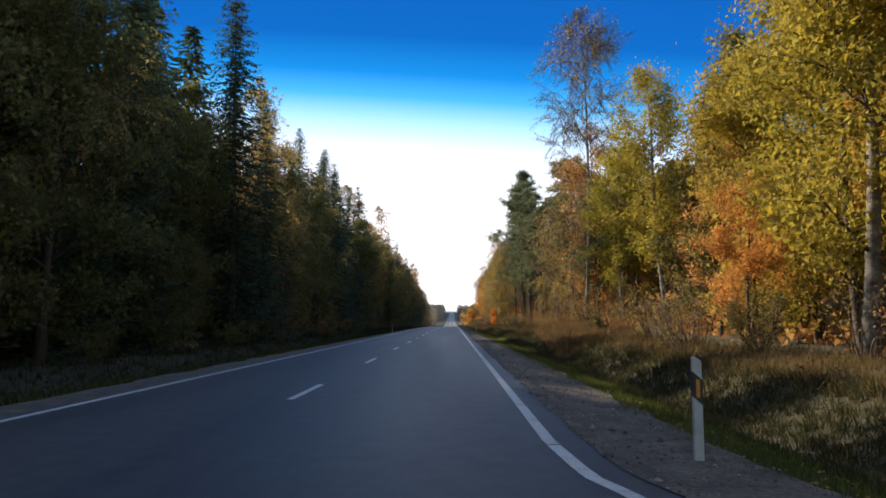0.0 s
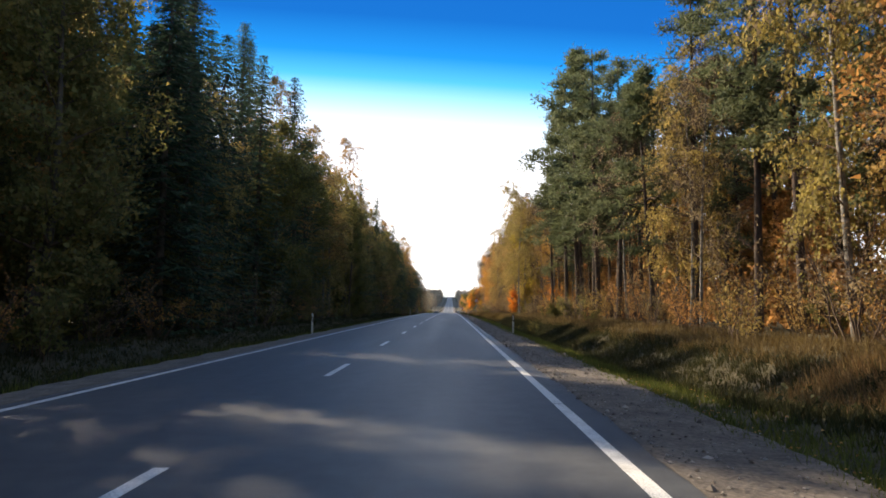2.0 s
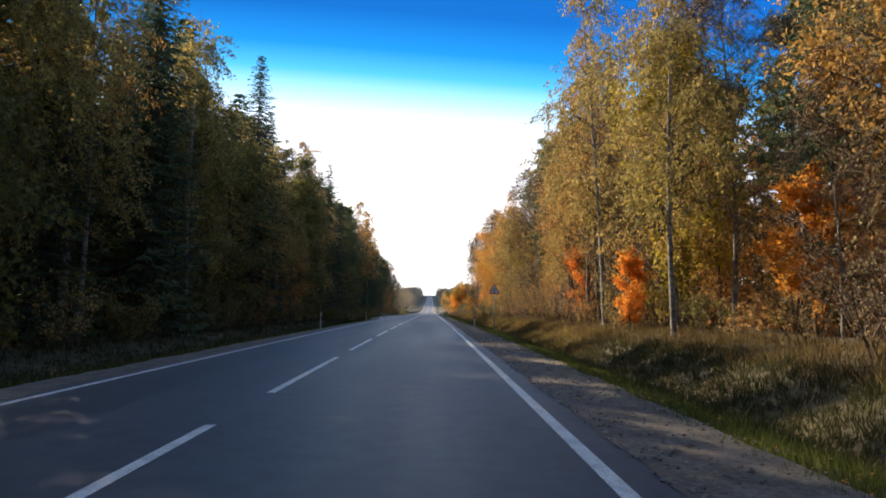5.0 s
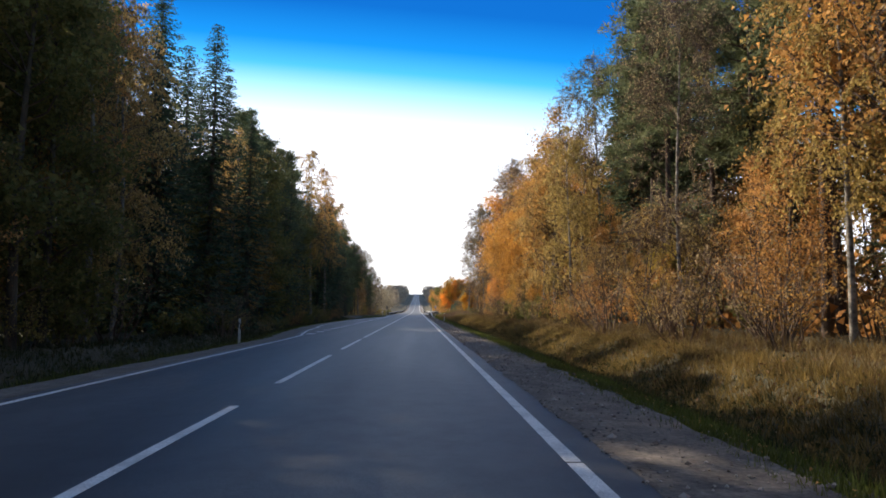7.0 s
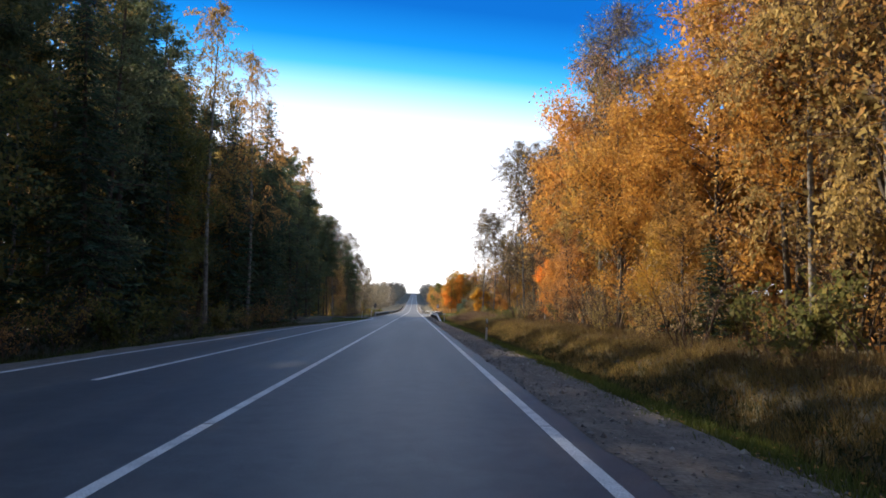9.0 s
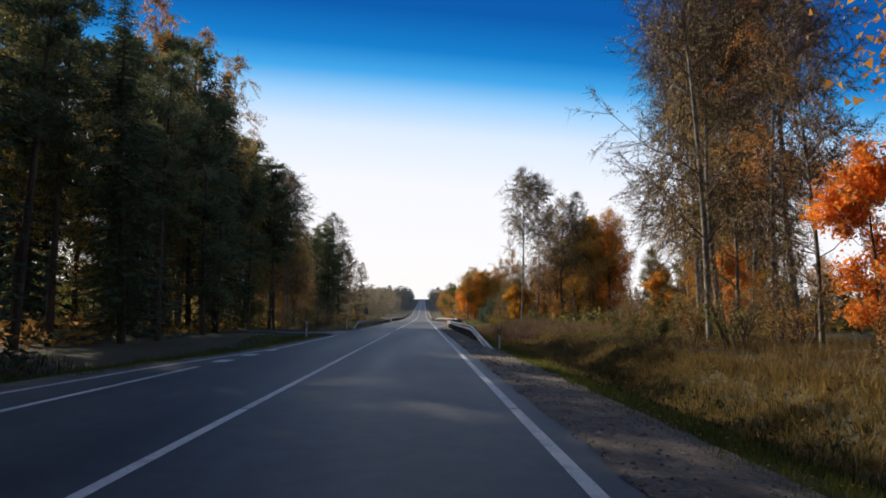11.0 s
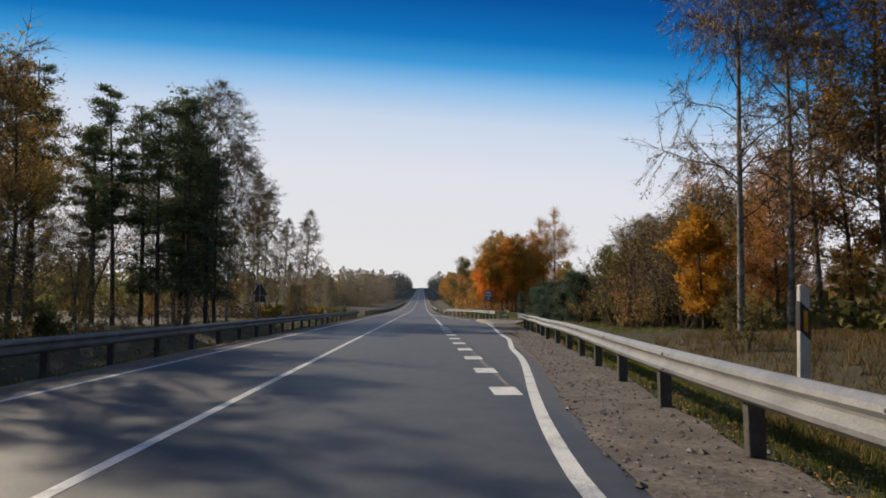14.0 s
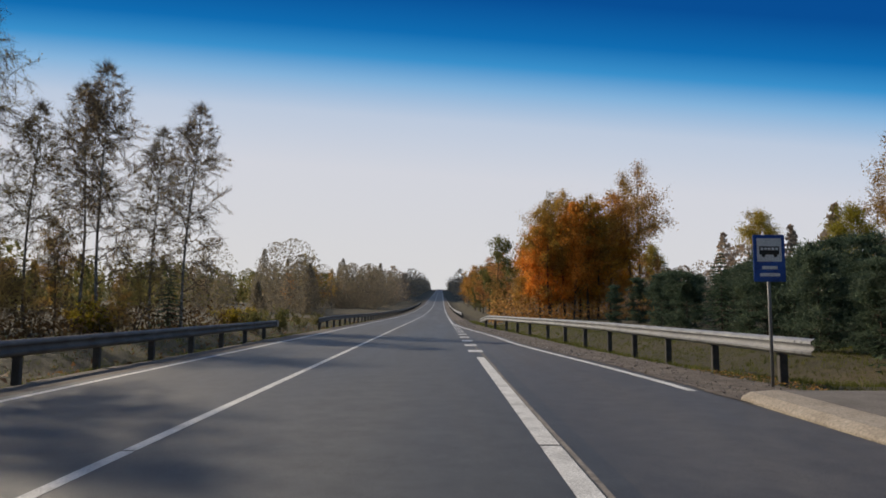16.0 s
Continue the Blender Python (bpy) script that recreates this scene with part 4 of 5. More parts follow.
belt(300, 314, -16.5, -12.5, 3.0, [("pine", 3), ("bare_birch", 2), ("olive", 1)], 0.65, 0.88, GL)
belt(262, 316, -23, -16, 3.4, [("pine", 4), ("birch", 3), ("bare_birch", 2)], 0.85, 1.05, GL)
for y0, y1, mix in ((-30, 118, [("far_spruce", 5), ("far_birch", 2), ("far_olive", 2)]), (118, 262, [("far_spruce", 3), ("far_birch", 3), ("far_rust", 2), ("far_pine", 2)]),
                    (262, 290, [("far_pine", 3), ("bare_birch", 1), ("far_birch", 3)])):
    belt(y0, y1, -29, -22, 3.4, mix, 0.95, 1.2, GL)
    belt(y0, y1, -38, -30, 6.0, mix, 1.0, 1.25, GL)
belt(-12, 260, -11.3, -9.6, 3.6, [("green_shrub", 4), ("shrub", 3)], 0.6, 1.1, "shrubs along the wood")
belt(285, 304, -21, -16.5, 1.3, [("pine", 4), ("birch", 3)], 1.0, 1.15, GL)
belt(300, 345, -12, -8.6, 3.2, [("green_shrub", 2), ("shrub", 4)], 0.5, 0.9, "shrubs along the wood")

# right wood
belt(-16, 26, 13, 17, 3.4, [("gold", 7), ("olive", 1), ("orange", 1), ("birch", 1)], 0.8, 1.1, GR)
belt(56, 100, 14.5, 18.5, 3.6, [("pine", 5), ("rust", 1), ("bare_birch", 3), ("birch", 2)], 0.75, 1.05, GR)
belt(58, 140, 19, 25, 4.0, [("pine", 6), ("far_birch", 2), ("far_rust", 1)], 0.85, 1.08, GR)
belt(124, 146, 15, 18, 4.0, [("rust", 2), ("bare_birch", 2), ("birch", 1)], 0.6, 0.9, GR)
belt(156, 184, 14.5, 18.5, 3.4, [("rust", 3), ("birch", 3), ("pine", 2), ("bare_birch", 3)], 0.7, 1.0, GR)
belt(184, 204, 14.2, 17.5, 1.5, [("rust", 3), ("grey_tree", 4)], 0.36, 0.5, GR)
belt(184, 203, 18, 22, 3.0, [("pine", 1)], 1.0, 1.2, GR)
belt(140, 205, 19, 26, 3.8, [("pine", 4), ("far_birch", 2), ("mid_spruce", 2)], 0.9, 1.08, GR)
belt(202, 258, 14.2, 18, 3.2, [("orange", 6), ("rust", 3), ("birch", 2), ("bare_birch", 2)], 0.75, 1.05, GR)
belt(204, 258, 19, 26, 3.8, [("orange", 2), ("far_orange", 2), ("far_rust", 3), ("far_birch", 3), ("pine", 1)], 0.95, 1.15, GR)
for y0, y1, mix in ((-30, 60, [("far_olive", 3), ("far_orange", 1), ("far_birch", 2)]), (60, 205, [("far_pine", 5), ("far_rust", 3), ("far_birch", 2)]),
                    (205, 262, [("far_rust", 4), ("far_orange", 3), ("far_birch", 2)])):
    belt(y0, y1, 27, 33, 3.6, mix, 0.95, 1.2, GR)
    belt(y0, y1, 34, 42, 6.0, mix, 1.0, 1.25, GR)
belt(-14, 258, 12.0, 14.6, 2.6, [("shrub", 6), ("green_shrub", 1)], 0.6, 1.1, "shrubs beyond the ditch")
belt(60, 258, 14.8, 18, 3.0, [("shrub", 8), ("green_shrub", 1)], 0.8, 1.3, "shrubs beyond the ditch")
# trees round the meadow
belt(282, 300, 26, 34, 2.4, [("birch", 2), ("rust", 2), ("olive", 2)], 0.5, 0.75, "trees by the meadow")
belt(260, 273, 15.5, 19.5, 2.8, [("birch", 1), ("bare_birch", 4), ("young_maple", 1)], 0.7, 1.0, GR)
belt(260, 276, 12.5, 17, 1.2, [("shrub", 5), ("green_shrub", 2)], 0.5, 0.9, "shrubs beyond the ditch")
belt(274, 296, 17, 24, 1.6, [("shrub", 4), ("green_shrub", 1)], 0.6, 0.9, "trees by the meadow")
belt(300, 317, 30, 37, 1.6, [("orange", 1), ("rust", 3), ("olive", 2)], 0.42, 0.58, "trees by the meadow")
belt(304, 330, 36, 46, 2.0, [("orange", 1), ("rust", 3), ("far_olive", 1), ("far_rust", 2)], 0.42, 0.62, "trees by the meadow")
belt(336, 352, 25, 30, 5.0, [("orange", 4), ("rust", 2)], 0.6, 0.85, "trees by the meadow")
belt(345, 372, 26, 36, 4.5, [("orange", 3), ("olive", 2), ("rust", 2)], 0.55, 0.75, "trees by the meadow")
belt(342, 357, 14.6, 18, 1.0, [("shrub", 5), ("green_shrub", 1)], 0.9, 1.3, "trees by the meadow")
belt(343, 353, 17, 23, 1.1, [("grey_tree", 3)], 0.4, 0.6, "trees by the meadow")
belt(343, 358, 17, 22, 1.6, [("shrub", 4), ("green_shrub", 2)], 1.1, 1.5, "trees by the meadow")
belt(359, 372, 13.6, 16.6, 1.1, [("young_pine", 5), ("young_spruce", 1)], 0.62, 0.85, "young pines behind the bus stop")
belt(360, 384, 16.6, 19.5, 1.3, [("young_pine", 6), ("young_spruce", 1)], 0.7, 0.95, "young pines behind the bus stop")
belt(366, 412, 18.5, 24, 2.0, [("young_pine", 5), ("young_spruce", 1)], 0.8, 1.1, "young pines behind the bus stop")
belt(366, 420, 25, 33, 2.6, [("young_pine", 5)], 0.75, 1.15, "young pines behind the bus stop")
belt(383, 395, -26, -11.5, 0.75, [("grey_tree", 4), ("rust", 1)], 0.22, 0.36, "bushes beyond the rail")
belt(282, 312, 13, 20, 2.4, [("shrub", 1)], 0.35, 0.5, "trees by the meadow")
belt(322, 346, 37, 50, 1.5, [("rust", 2), ("far_rust", 3), ("far_orange", 1)], 0.32, 0.48, "trees by the meadow")
# open country and the far road
belt(392, 412, -11, -8.5, 2.6, [("green_shrub", 1)], 0.5, 0.8, "bushes beyond the rail")
belt(478, 600, -38, -22, 5.0, [("far_olive", 2), ("far_rust", 3), ("far_birch", 3)], 0.55, 0.75, "trees along the far road")
belt(440, 620, 11, 24, 4.5, [("far_rust", 4), ("far_olive", 2), ("far_orange", 2)], 0.5, 0.85, "trees along the far road")
# lower growth that closes the right wood
belt(-10, 60, 19, 26, 3.6, [("far_olive", 3), ("far_orange", 1), ("far_rust", 2)], 0.7, 1.0, GR)
belt(60, 200, 20, 28, 3.4, [("far_rust", 6), ("far_birch", 4)], 0.4, 0.7, GR)
belt(62, 200, 27, 36, 3.0, [("far_rust", 6), ("far_birch", 2), ("far_orange", 1)], 0.6, 0.9, GR)
belt(200, 260, 19, 30, 3.0, [("far_rust", 4), ("far_orange", 4)], 0.6, 0.9, GR)
belt(-12, 120, -18, -13, 4.0, [("olive", 3), ("far_olive", 3)], 0.5, 0.8, GL)
belt(120, 262, -19, -13, 3.6, [("olive", 2), ("far_olive", 3), ("far_rust", 2)], 0.5, 0.8, GL)

for key, x, y, s, w in [("birch", 12.4, 135.5, 0.88, 0), ("young_maple", 11.8, 139.5, 0.6, 0), ("birch", 13.6, 138, 0.95, 1), ("gold", 14.8, 140, 0.95, 1), ("pine", 14.6, 104, 1.36, 2), ("pine", 16.2, 109, 1.15, 1), ("pine", 14.8, 96.5, 1.1, 1), ("pine", 15.4, 114, 1.25, 2), ("grey_tree", 16.8, 213, 1.0, 1), ("grey_tree", 17.4, 219, 1.1, 0), ("young_spruce", 14.2, 222.5, 0.9, 0),
                        ("green_shrub", 8.3, 98.5, 0.36, 0), ("green_shrub", 9.1, 100.5, 0.42, 1), ("green_shrub", 8.5, 103, 0.38, 0), ("green_shrub", 9.4, 97, 0.42, 0), ("green_shrub", 8.8, 106, 0.36, 1), ("green_shrub", 10, 102.5, 0.45, 1), ("bare_birch", 14.8, 268.5, 0.95, 0), ("bare_birch", 16.6, 271, 1.0, 0), ("birch", 17.8, 275, 0.8, 0),
                        ("birch", -16.8, 231, 1.12, 0), ("spruce", -22.8, 118, 1.0, 0), ("gold", 19.5, 29, 1.0, 1), ("olive", 17.5, 22, 0.8, 1), ("olive", 20.5, 38, 1.1, 0), ("bare_birch", 24.6, 332, 1.22, 1), ("orange", 27.0, 331.5, 0.95, 0), ("far_rust", 26.0, 336, 1.0, 0), ("far_rust", 28.8, 336, 1.05, 0), ("bright_maple", 29.4, 331, 0.9, 0), ("far_rust", 31.0, 335, 0.95, 0), ("bright_maple", 27.6, 334, 1.2, 0), ("far_rust", 23.0, 337, 0.75, 0), ("rust", 26.4, 330, 0.45, 0), ("rust", 29.6, 330.5, 0.4, 1),
                        ("bright_maple", 15.0, 428, 0.8, 0), ("bright_maple", 18.6, 426, 0.98, 0), ("bright_maple", 22.0, 428, 1.04, 0), ("bright_maple", 17.0, 432, 0.95, 0), ("bright_maple", 20.2, 430, 1.1, 0), ("bright_maple", 24.4, 430, 0.95, 0)]:
    plant(key, x, y, s, which=w)


def undergrowth(name, n, x0, x1, y0, y1, tall, size, mat, label):
    """The tangle below the trees: loose leaves in drifts, thinning upwards."""
    x, y = RNG.uniform(x0, x1, n), RNG.uniform(y0, y1, n)
    top = np.array([tall * (0.55 + 0.9 * wobble(a, b, 0.16, 12.0) + 0.5 * wobble(a, b, 0.5, 4.0)) for a, b in zip(x, y)])
    z = np.array([ground_z(float(a), float(b)) for a, b in zip(x, y)]) + np.maximum(0.25, top) * RNG.uniform(0, 1, n) ** 1.2
    return tagged(solid(name, *loose_cards(np.stack([x, y, z], 1), size), mat), label, "undergrowth", kind="stuff")


undergrowth("undergrowth", 42000, -44, -12.5, -25, 262, 5.5, 0.36, OLIVE, "dark tangled undergrowth inside the wood")
undergrowth("undergrowth", 14000, -66, -44, -25, 250, 13.0, 0.9, NEEDLE, "dense dark thicket deep inside the wood")
undergrowth("undergrowth", 7000, -34, -14, 262, 340, 2.0, 0.3, RUST, "brown undergrowth below pines and birches")
undergrowth("undergrowth", 11000, -30, -14, 290, 338, 2.8, 0.22, OLIVE, "olive thicket below pines and birches")
undergrowth("undergrowth", 5000, -54, -32, 262, 336, 1.6, 0.4, WOOD_MIX, "dense thicket behind the pines")
undergrowth("undergrowth", 9000, 28, 52, 262, 330, 4.5, 0.4, WOOD_MIX, "brown thicket beyond the meadow")
undergrowth("undergrowth", 40000, 17, 48, -25, 262, 5.0, 0.3, RUST, "brown tangled undergrowth inside the wood")
undergrowth("undergrowth", 30000, 21, 34, 56, 262, 7.5, 0.26, RUST, "brown twiggy thicket below tall trees")
undergrowth("undergrowth", 14000, 44, 66, -25, 262, 13.0, 0.9, WOOD_MIX, "dense thicket deep inside the wood")
undergrowth("undergrowth", 9000, -40, -11.5, 376, 402, 2.6, 0.16, WITHERED, "brown bushes and dry stalks under bare birches")
undergrowth("undergrowth", 6000, 9, 33, 424, 440, 5.0, 0.24, RUST, "brown thicket round orange trees")
undergrowth("undergrowth", 5000, 20, 36, 322, 372, 3.0, 0.4, OLIVE, "dull undergrowth below autumn trees")


def tree_mass(name, count, per, x0, x1, y0, y1, lo, hi, size, mat, label):
    """Trees too far off to tell apart, leaf clumps heaped in crown shapes, in one mesh."""
    tx, ty = RNG.uniform(x0, x1, count), RNG.uniform(y0, y1, count)
    h = RNG.uniform(lo, hi, count)
    r = h * RNG.uniform(0.24, 0.42, count)
    cone = RNG.uniform(size=count) < 0.35
    pick = np.repeat(np.arange(count), per)
    n = len(pick)
    u = RNG.uniform(0.0, 1.0, n)
    wide = np.where(cone[pick], (1 - u) * 0.9 + 0.05, np.sqrt(np.maximum(0.02, 1 - (2 * u - 0.9) ** 2 * 0.82)))
    ang, rad = RNG.uniform(0, 6.28, n), np.sqrt(RNG.uniform(0, 1, n)) * wide * r[pick]
    gz = np.array([ground_z(float(a), float(b)) for a, b in zip(tx, ty)])
    c = np.stack([tx[pick] + np.cos(ang) * rad, ty[pick] + np.sin(ang) * rad, gz[pick] + u * h[pick]], 1)
    return tagged(solid(name, *loose_cards(c, size), mat), label, "wood", kind="stuff")


tree_mass("far_trees", 210, 420, -150, -62, 380, 640, 8, 13, 0.55, OLIVE, "distant wood beyond the fields")
tree_mass("far_trees", 64, 1500, -46, -16, 455, 620, 5.5, 15, 0.25, FAR_HAZED, "mixed autumn trees along the far road")
tree_mass("far_trees", 190, 260, -46, -13, 600, 1250, 7, 17, 0.65, FAR_HAZED, "mixed autumn trees along the far road")
tree_mass("far_trees", 46, 1300, 14, 48, 445, 600, 6, 13, 0.27, FAR_HAZED, "mixed autumn trees along the far road")
tree_mass("far_trees", 150, 320, 12, 48, 600, 1250, 7, 16, 0.6, FAR_HAZED, "mixed autumn trees along the far road")
tree_mass("far_trees", 130, 520, 42, 130, 375, 640, 9, 14, 0.45, FAR_HAZED, "distant autumn wood beyond the meadow")
tree_mass("far_trees", 40, 260, -120, -75, 310, 380, 4, 7, 0.6, FAR_HAZED, "distant wood beyond the fields")


def haze_glow_ridge():
    """The pale wooded ridge at the end of the view, its haze painted as glow."""
    m = bpy.data.materials.new("haze_glow_ridge")
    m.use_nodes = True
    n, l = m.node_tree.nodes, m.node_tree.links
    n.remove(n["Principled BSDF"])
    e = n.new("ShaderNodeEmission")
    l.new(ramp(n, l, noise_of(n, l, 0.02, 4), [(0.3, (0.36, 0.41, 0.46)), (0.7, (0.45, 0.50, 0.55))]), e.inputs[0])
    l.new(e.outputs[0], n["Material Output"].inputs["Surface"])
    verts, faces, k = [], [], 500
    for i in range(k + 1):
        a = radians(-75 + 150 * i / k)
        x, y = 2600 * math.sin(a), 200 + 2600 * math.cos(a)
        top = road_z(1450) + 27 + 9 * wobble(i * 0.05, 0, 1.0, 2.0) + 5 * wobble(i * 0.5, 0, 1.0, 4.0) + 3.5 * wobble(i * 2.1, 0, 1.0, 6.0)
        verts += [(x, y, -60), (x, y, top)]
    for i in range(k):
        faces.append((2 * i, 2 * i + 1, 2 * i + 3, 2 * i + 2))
    return tagged(solid("backdrop", verts, faces, m), "pale wooded ridge on the skyline, haze painted as its glow", "ridge", kind="structure")


haze_glow_ridge()


# ---- grass ----
def grass(name, n, spots, height, width, mat, label, per=7, matted=0.45):
    """Tufts of blades at the places that spots gives."""
    x, y = spots(n)
    z = np.array([ground_z(float(a), float(b)) for a, b in zip(x, y)])
    c = np.repeat(np.stack([x, y, z], 1), per, 0)
    m = len(c)
    foot = c + np.concatenate([RNG.normal(size=(m, 2)) * 0.07, np.zeros((m, 1))], 1)
    tall = np.repeat(RNG.uniform(0.45, 1.15, n), per) * height * RNG.uniform(0.6, 1.1, m)
    ang = RNG.uniform(0, 6.28, m)
    side = np.stack([np.cos(ang), np.sin(ang), 0 * ang], 1) * (width * 0.5)
    lean = RNG.normal(size=(m, 2)) * matted * tall[:, None]
    tip = foot + np.concatenate([lean, tall[:, None]], 1)
    foot[:, 2] -= 0.05
    v = np.stack([foot - side, foot + side, tip], 1).reshape(-1, 3)
    f = np.arange(m)[:, None] * 3 + np.array([[0, 1, 2]])
    return tagged(solid(name, v, f, mat), label, "grass", kind="stuff")


def along_right(lo, hi, y0, y1, patch=0.0):
    def spots(n):
        y = RNG.uniform(y0, y1, n)
        d = lo + (hi - lo) * RNG.uniform(0, 1, n)
        x = np.array([right_edge(v) for v in y]) + d
        if patch:
            keep = np.array([wobble(a, b, 0.22, 9.0) for a, b in zip(x, y)]) > -patch
            x, y = np.where(keep, x, x + 0.8), y
        return x, y
    return spots


def along_left(lo, hi, y0, y1):
    def spots(n):
        y = RNG.uniform(y0, y1, n)
        return np.array([left_edge(v) for v in y]) - (lo + (hi - lo) * RNG.uniform(0, 1, n)), y
    return spots


grass("grass", 26000, along_right(1.5, 2.75, -10, 300), 0.15, 0.022, GREEN_BLADE, "short green grass on the edge of the ditch")
grass("grass", 34000, along_right(2.7, 7.6, -10, 140), 0.27, 0.03, WEED_BLADE, "dull weeds and withered grass in the ditch")
grass("grass", 16000, along_right(2.8, 6.4, 140, 270), 0.26, 0.03, WEED_BLADE, "dull weeds and withered grass in the ditch")
grass("grass", 24000, along_right(3.2, 8.0, 140, 270), 0.32, 0.03, BANK_BLADE, "golden withered grass on the far bank of the ditch")
grass("grass", 3500, along_right(1.8, 3.4, 300, 345), 0.14, 0.02, GREEN_BLADE, "thin grass under the guard rail")
grass("grass", 16000, along_right(7.0, 10.5, -10, 262), 0.5, 0.024, DRY_BLADE, "tall dry straw-coloured grass beyond the ditch")
grass("grass", 5000, along_right(5.0, 10.5, 36, 58), 0.5, 0.024, DRY_BLADE, "tall tan grass on a bank beyond the ditch")
grass("grass", 9000, along_right(3.5, 18, 262, 335), 0.42, 0.026, DRY_BLADE, "tall dry reddish grass in a meadow")
grass("grass", 3600, along_right(4.8, 11.5, 284, 312), 0.85, 0.03, REED, "tall pinkish-brown reeds in a wet meadow", matted=0.3)
grass("grass", 2600, along_right(5.4, 9.5, 290, 308), 1.15, 0.032, REED, "tall pinkish-brown reeds in a wet meadow", matted=0.25)
grass("grass", 6500, along_right(2.6, 7.5, 262, 316), 0.36, 0.028, BANK_BLADE, "golden withered grass behind the guard rail")
grass("grass", 4500, along_right(2.2, 5.6, 266, 316), 0.24, 0.026, GREEN_BLADE, "green weeds below the guard rail")
grass("grass", 18000, along_right(1.9, 13, 338, 420), 0.12, 0.022, GREEN_BLADE, "short meadow grass behind the guard rail")
grass("grass", 6000, along_left(1.4, 3.5, -10, 282), 0.2, 0.016, GREEN_BLADE, "short green grass beside the opposite lane")
grass("grass", 12000, along_left(2.2, 8.0, -10, 264), 0.4, 0.028, WEED_BLADE, "dark weeds below the wood")
grass("grass", 5000, along_left(0.7, 5.5, 256, 285), 0.16, 0.02, GREEN_BLADE, "green grass on the corner of the side road")
grass("grass", 12000, along_left(1.5, 14, 300, 430), 0.15, 0.02, GREEN_BLADE, "meadow grass beyond the guard rail")


def pebbles(n, lo, hi, y0, y1):
    """Loose stones on the shoulder, in one mesh."""
    y = RNG.uniform(y0, y1, n)
    x = np.array([right_edge(v) for v in y]) + lo + (hi - lo) * RNG.uniform(0, 1, n) ** 1.3
    z = np.array([ground_z(float(a), float(b)) for a, b in zip(x, y)]) + 0.074
    r = RNG.uniform(0.009, 0.024, n) * np.where(RNG.uniform(size=n) < 0.1, 2.2, 1.0)
    shape = np.array([[1, 0, 0], [-1, 0, 0], [0, 1, 0], [0, -1, 0], [0, 0, 0.7], [0, 0, -0.7]])
    v = np.stack([x, y, z], 1)[:, None, :] + shape[None] * r[:, None, None] * RNG.uniform(0.6, 1.3, (n, 6, 1))
    f = np.array([[0, 2, 4], [2, 1, 4], [1, 3, 4], [3, 0, 4], [2, 0, 5], [1, 2, 5], [3, 1, 5], [0, 3, 5]])
    faces = (np.arange(n)[:, None, None] * 6 + f[None]).reshape(-1, 3)
    return tagged(solid("pebbles", v.reshape(-1, 3), faces, STONE), "loose grey stones on the gravel shoulder", "stones", kind="stuff")


STONE = leaf_mat("stones", (0.07, 0.06, 0.052), (0.15, 0.135, 0.12), (0.30, 0.28, 0.25), 0.0)
pebbles(24000, 0.35, 1.85, -5, 420)


def low_weeds(n, spots, tall, size, mat, label):
    """Low leafy weeds in drifts."""
    x, y = spots(n)
    lump = np.array([max(0.12, 0.5 + 0.9 * wobble(a, b, 0.5, 21.0)) for a, b in zip(x, y)])
    z = np.array([ground_z(float(a), float(b)) for a, b in zip(x, y)]) + tall * lump * RNG.uniform(0, 1, n)
    return tagged(solid("weeds", *loose_cards(np.stack([x, y, z], 1), size), mat), label, "weeds", kind="stuff")


low_weeds(30000, along_right(2.6, 7.4, -8, 268), 0.6, 0.055, WEED_BLADE, "dull brown-green leafy weeds in the ditch")
low_weeds(9000, along_right(6.8, 10.5, -8, 140), 0.8, 0.06, WITHERED, "withered brown weeds beyond the ditch")
low_weeds(11000, along_right(4.6, 10.5, 140, 262), 0.8, 0.06, WITHERED, "withered brown weeds beyond the ditch")
low_weeds(14000, along_left(2.2, 8.0, -8, 262), 0.6, 0.09, WEED_BLADE, "dark leafy weeds below the wood")
low_weeds(9000, along_right(4.6, 12.0, 282, 313), 1.5, 0.05, REED, "feathery brown seed heads over the reeds")
low_weeds(8000, along_right(4.0, 9.5, 262, 288), 0.6, 0.055, WITHERED, "withered brown weeds beside the guard rail")
low_weeds(4000, along_right(6.5, 11.0, 266, 286), 0.9, 0.06, OLIVE, "olive weeds and saplings beside the meadow")
low_weeds(5000, along_left(2.0, 14.0, 300, 430), 0.4, 0.1, DRY_BLADE, "faded weeds beyond the guard rail")


def leaf_litter(n, spots):
    x, y = spots(n)
    z = np.array([ground_z(float(a), float(b)) for a, b in zip(x, y)]) + 0.05
    along = np.concatenate([RNG.normal(size=(n, 2)), RNG.normal(size=(n, 1)) * 0.25], 1)
    across = np.cross(along, np.array([0, 0, 1.0])) + np.array([0, 0, 0.15])
    s = RNG.uniform(0.03, 0.06, n)
    return tagged(solid("fallen_leaves", *cards(np.stack([x, y, z], 1), along, across, s * 1.2, s), RUST), "fallen brown leaves on the shoulder", "leaves", kind="stuff")


leaf_litter(6000, along_right(1.2, 3.0, 300, 366))
leaf_litter(5000, along_right(1.3, 3.0, 0, 300))


# ---- guard rails ----
BEAM = [(0.0, -0.155), (0.02, -0.15), (0.075, -0.11), (0.083, -0.07), (0.03, -0.025), (0.025, 0.0), (0.03, 0.025), (0.083, 0.07), (0.075, 0.11), (0.02, 0.15), (0.0, 0.155)]


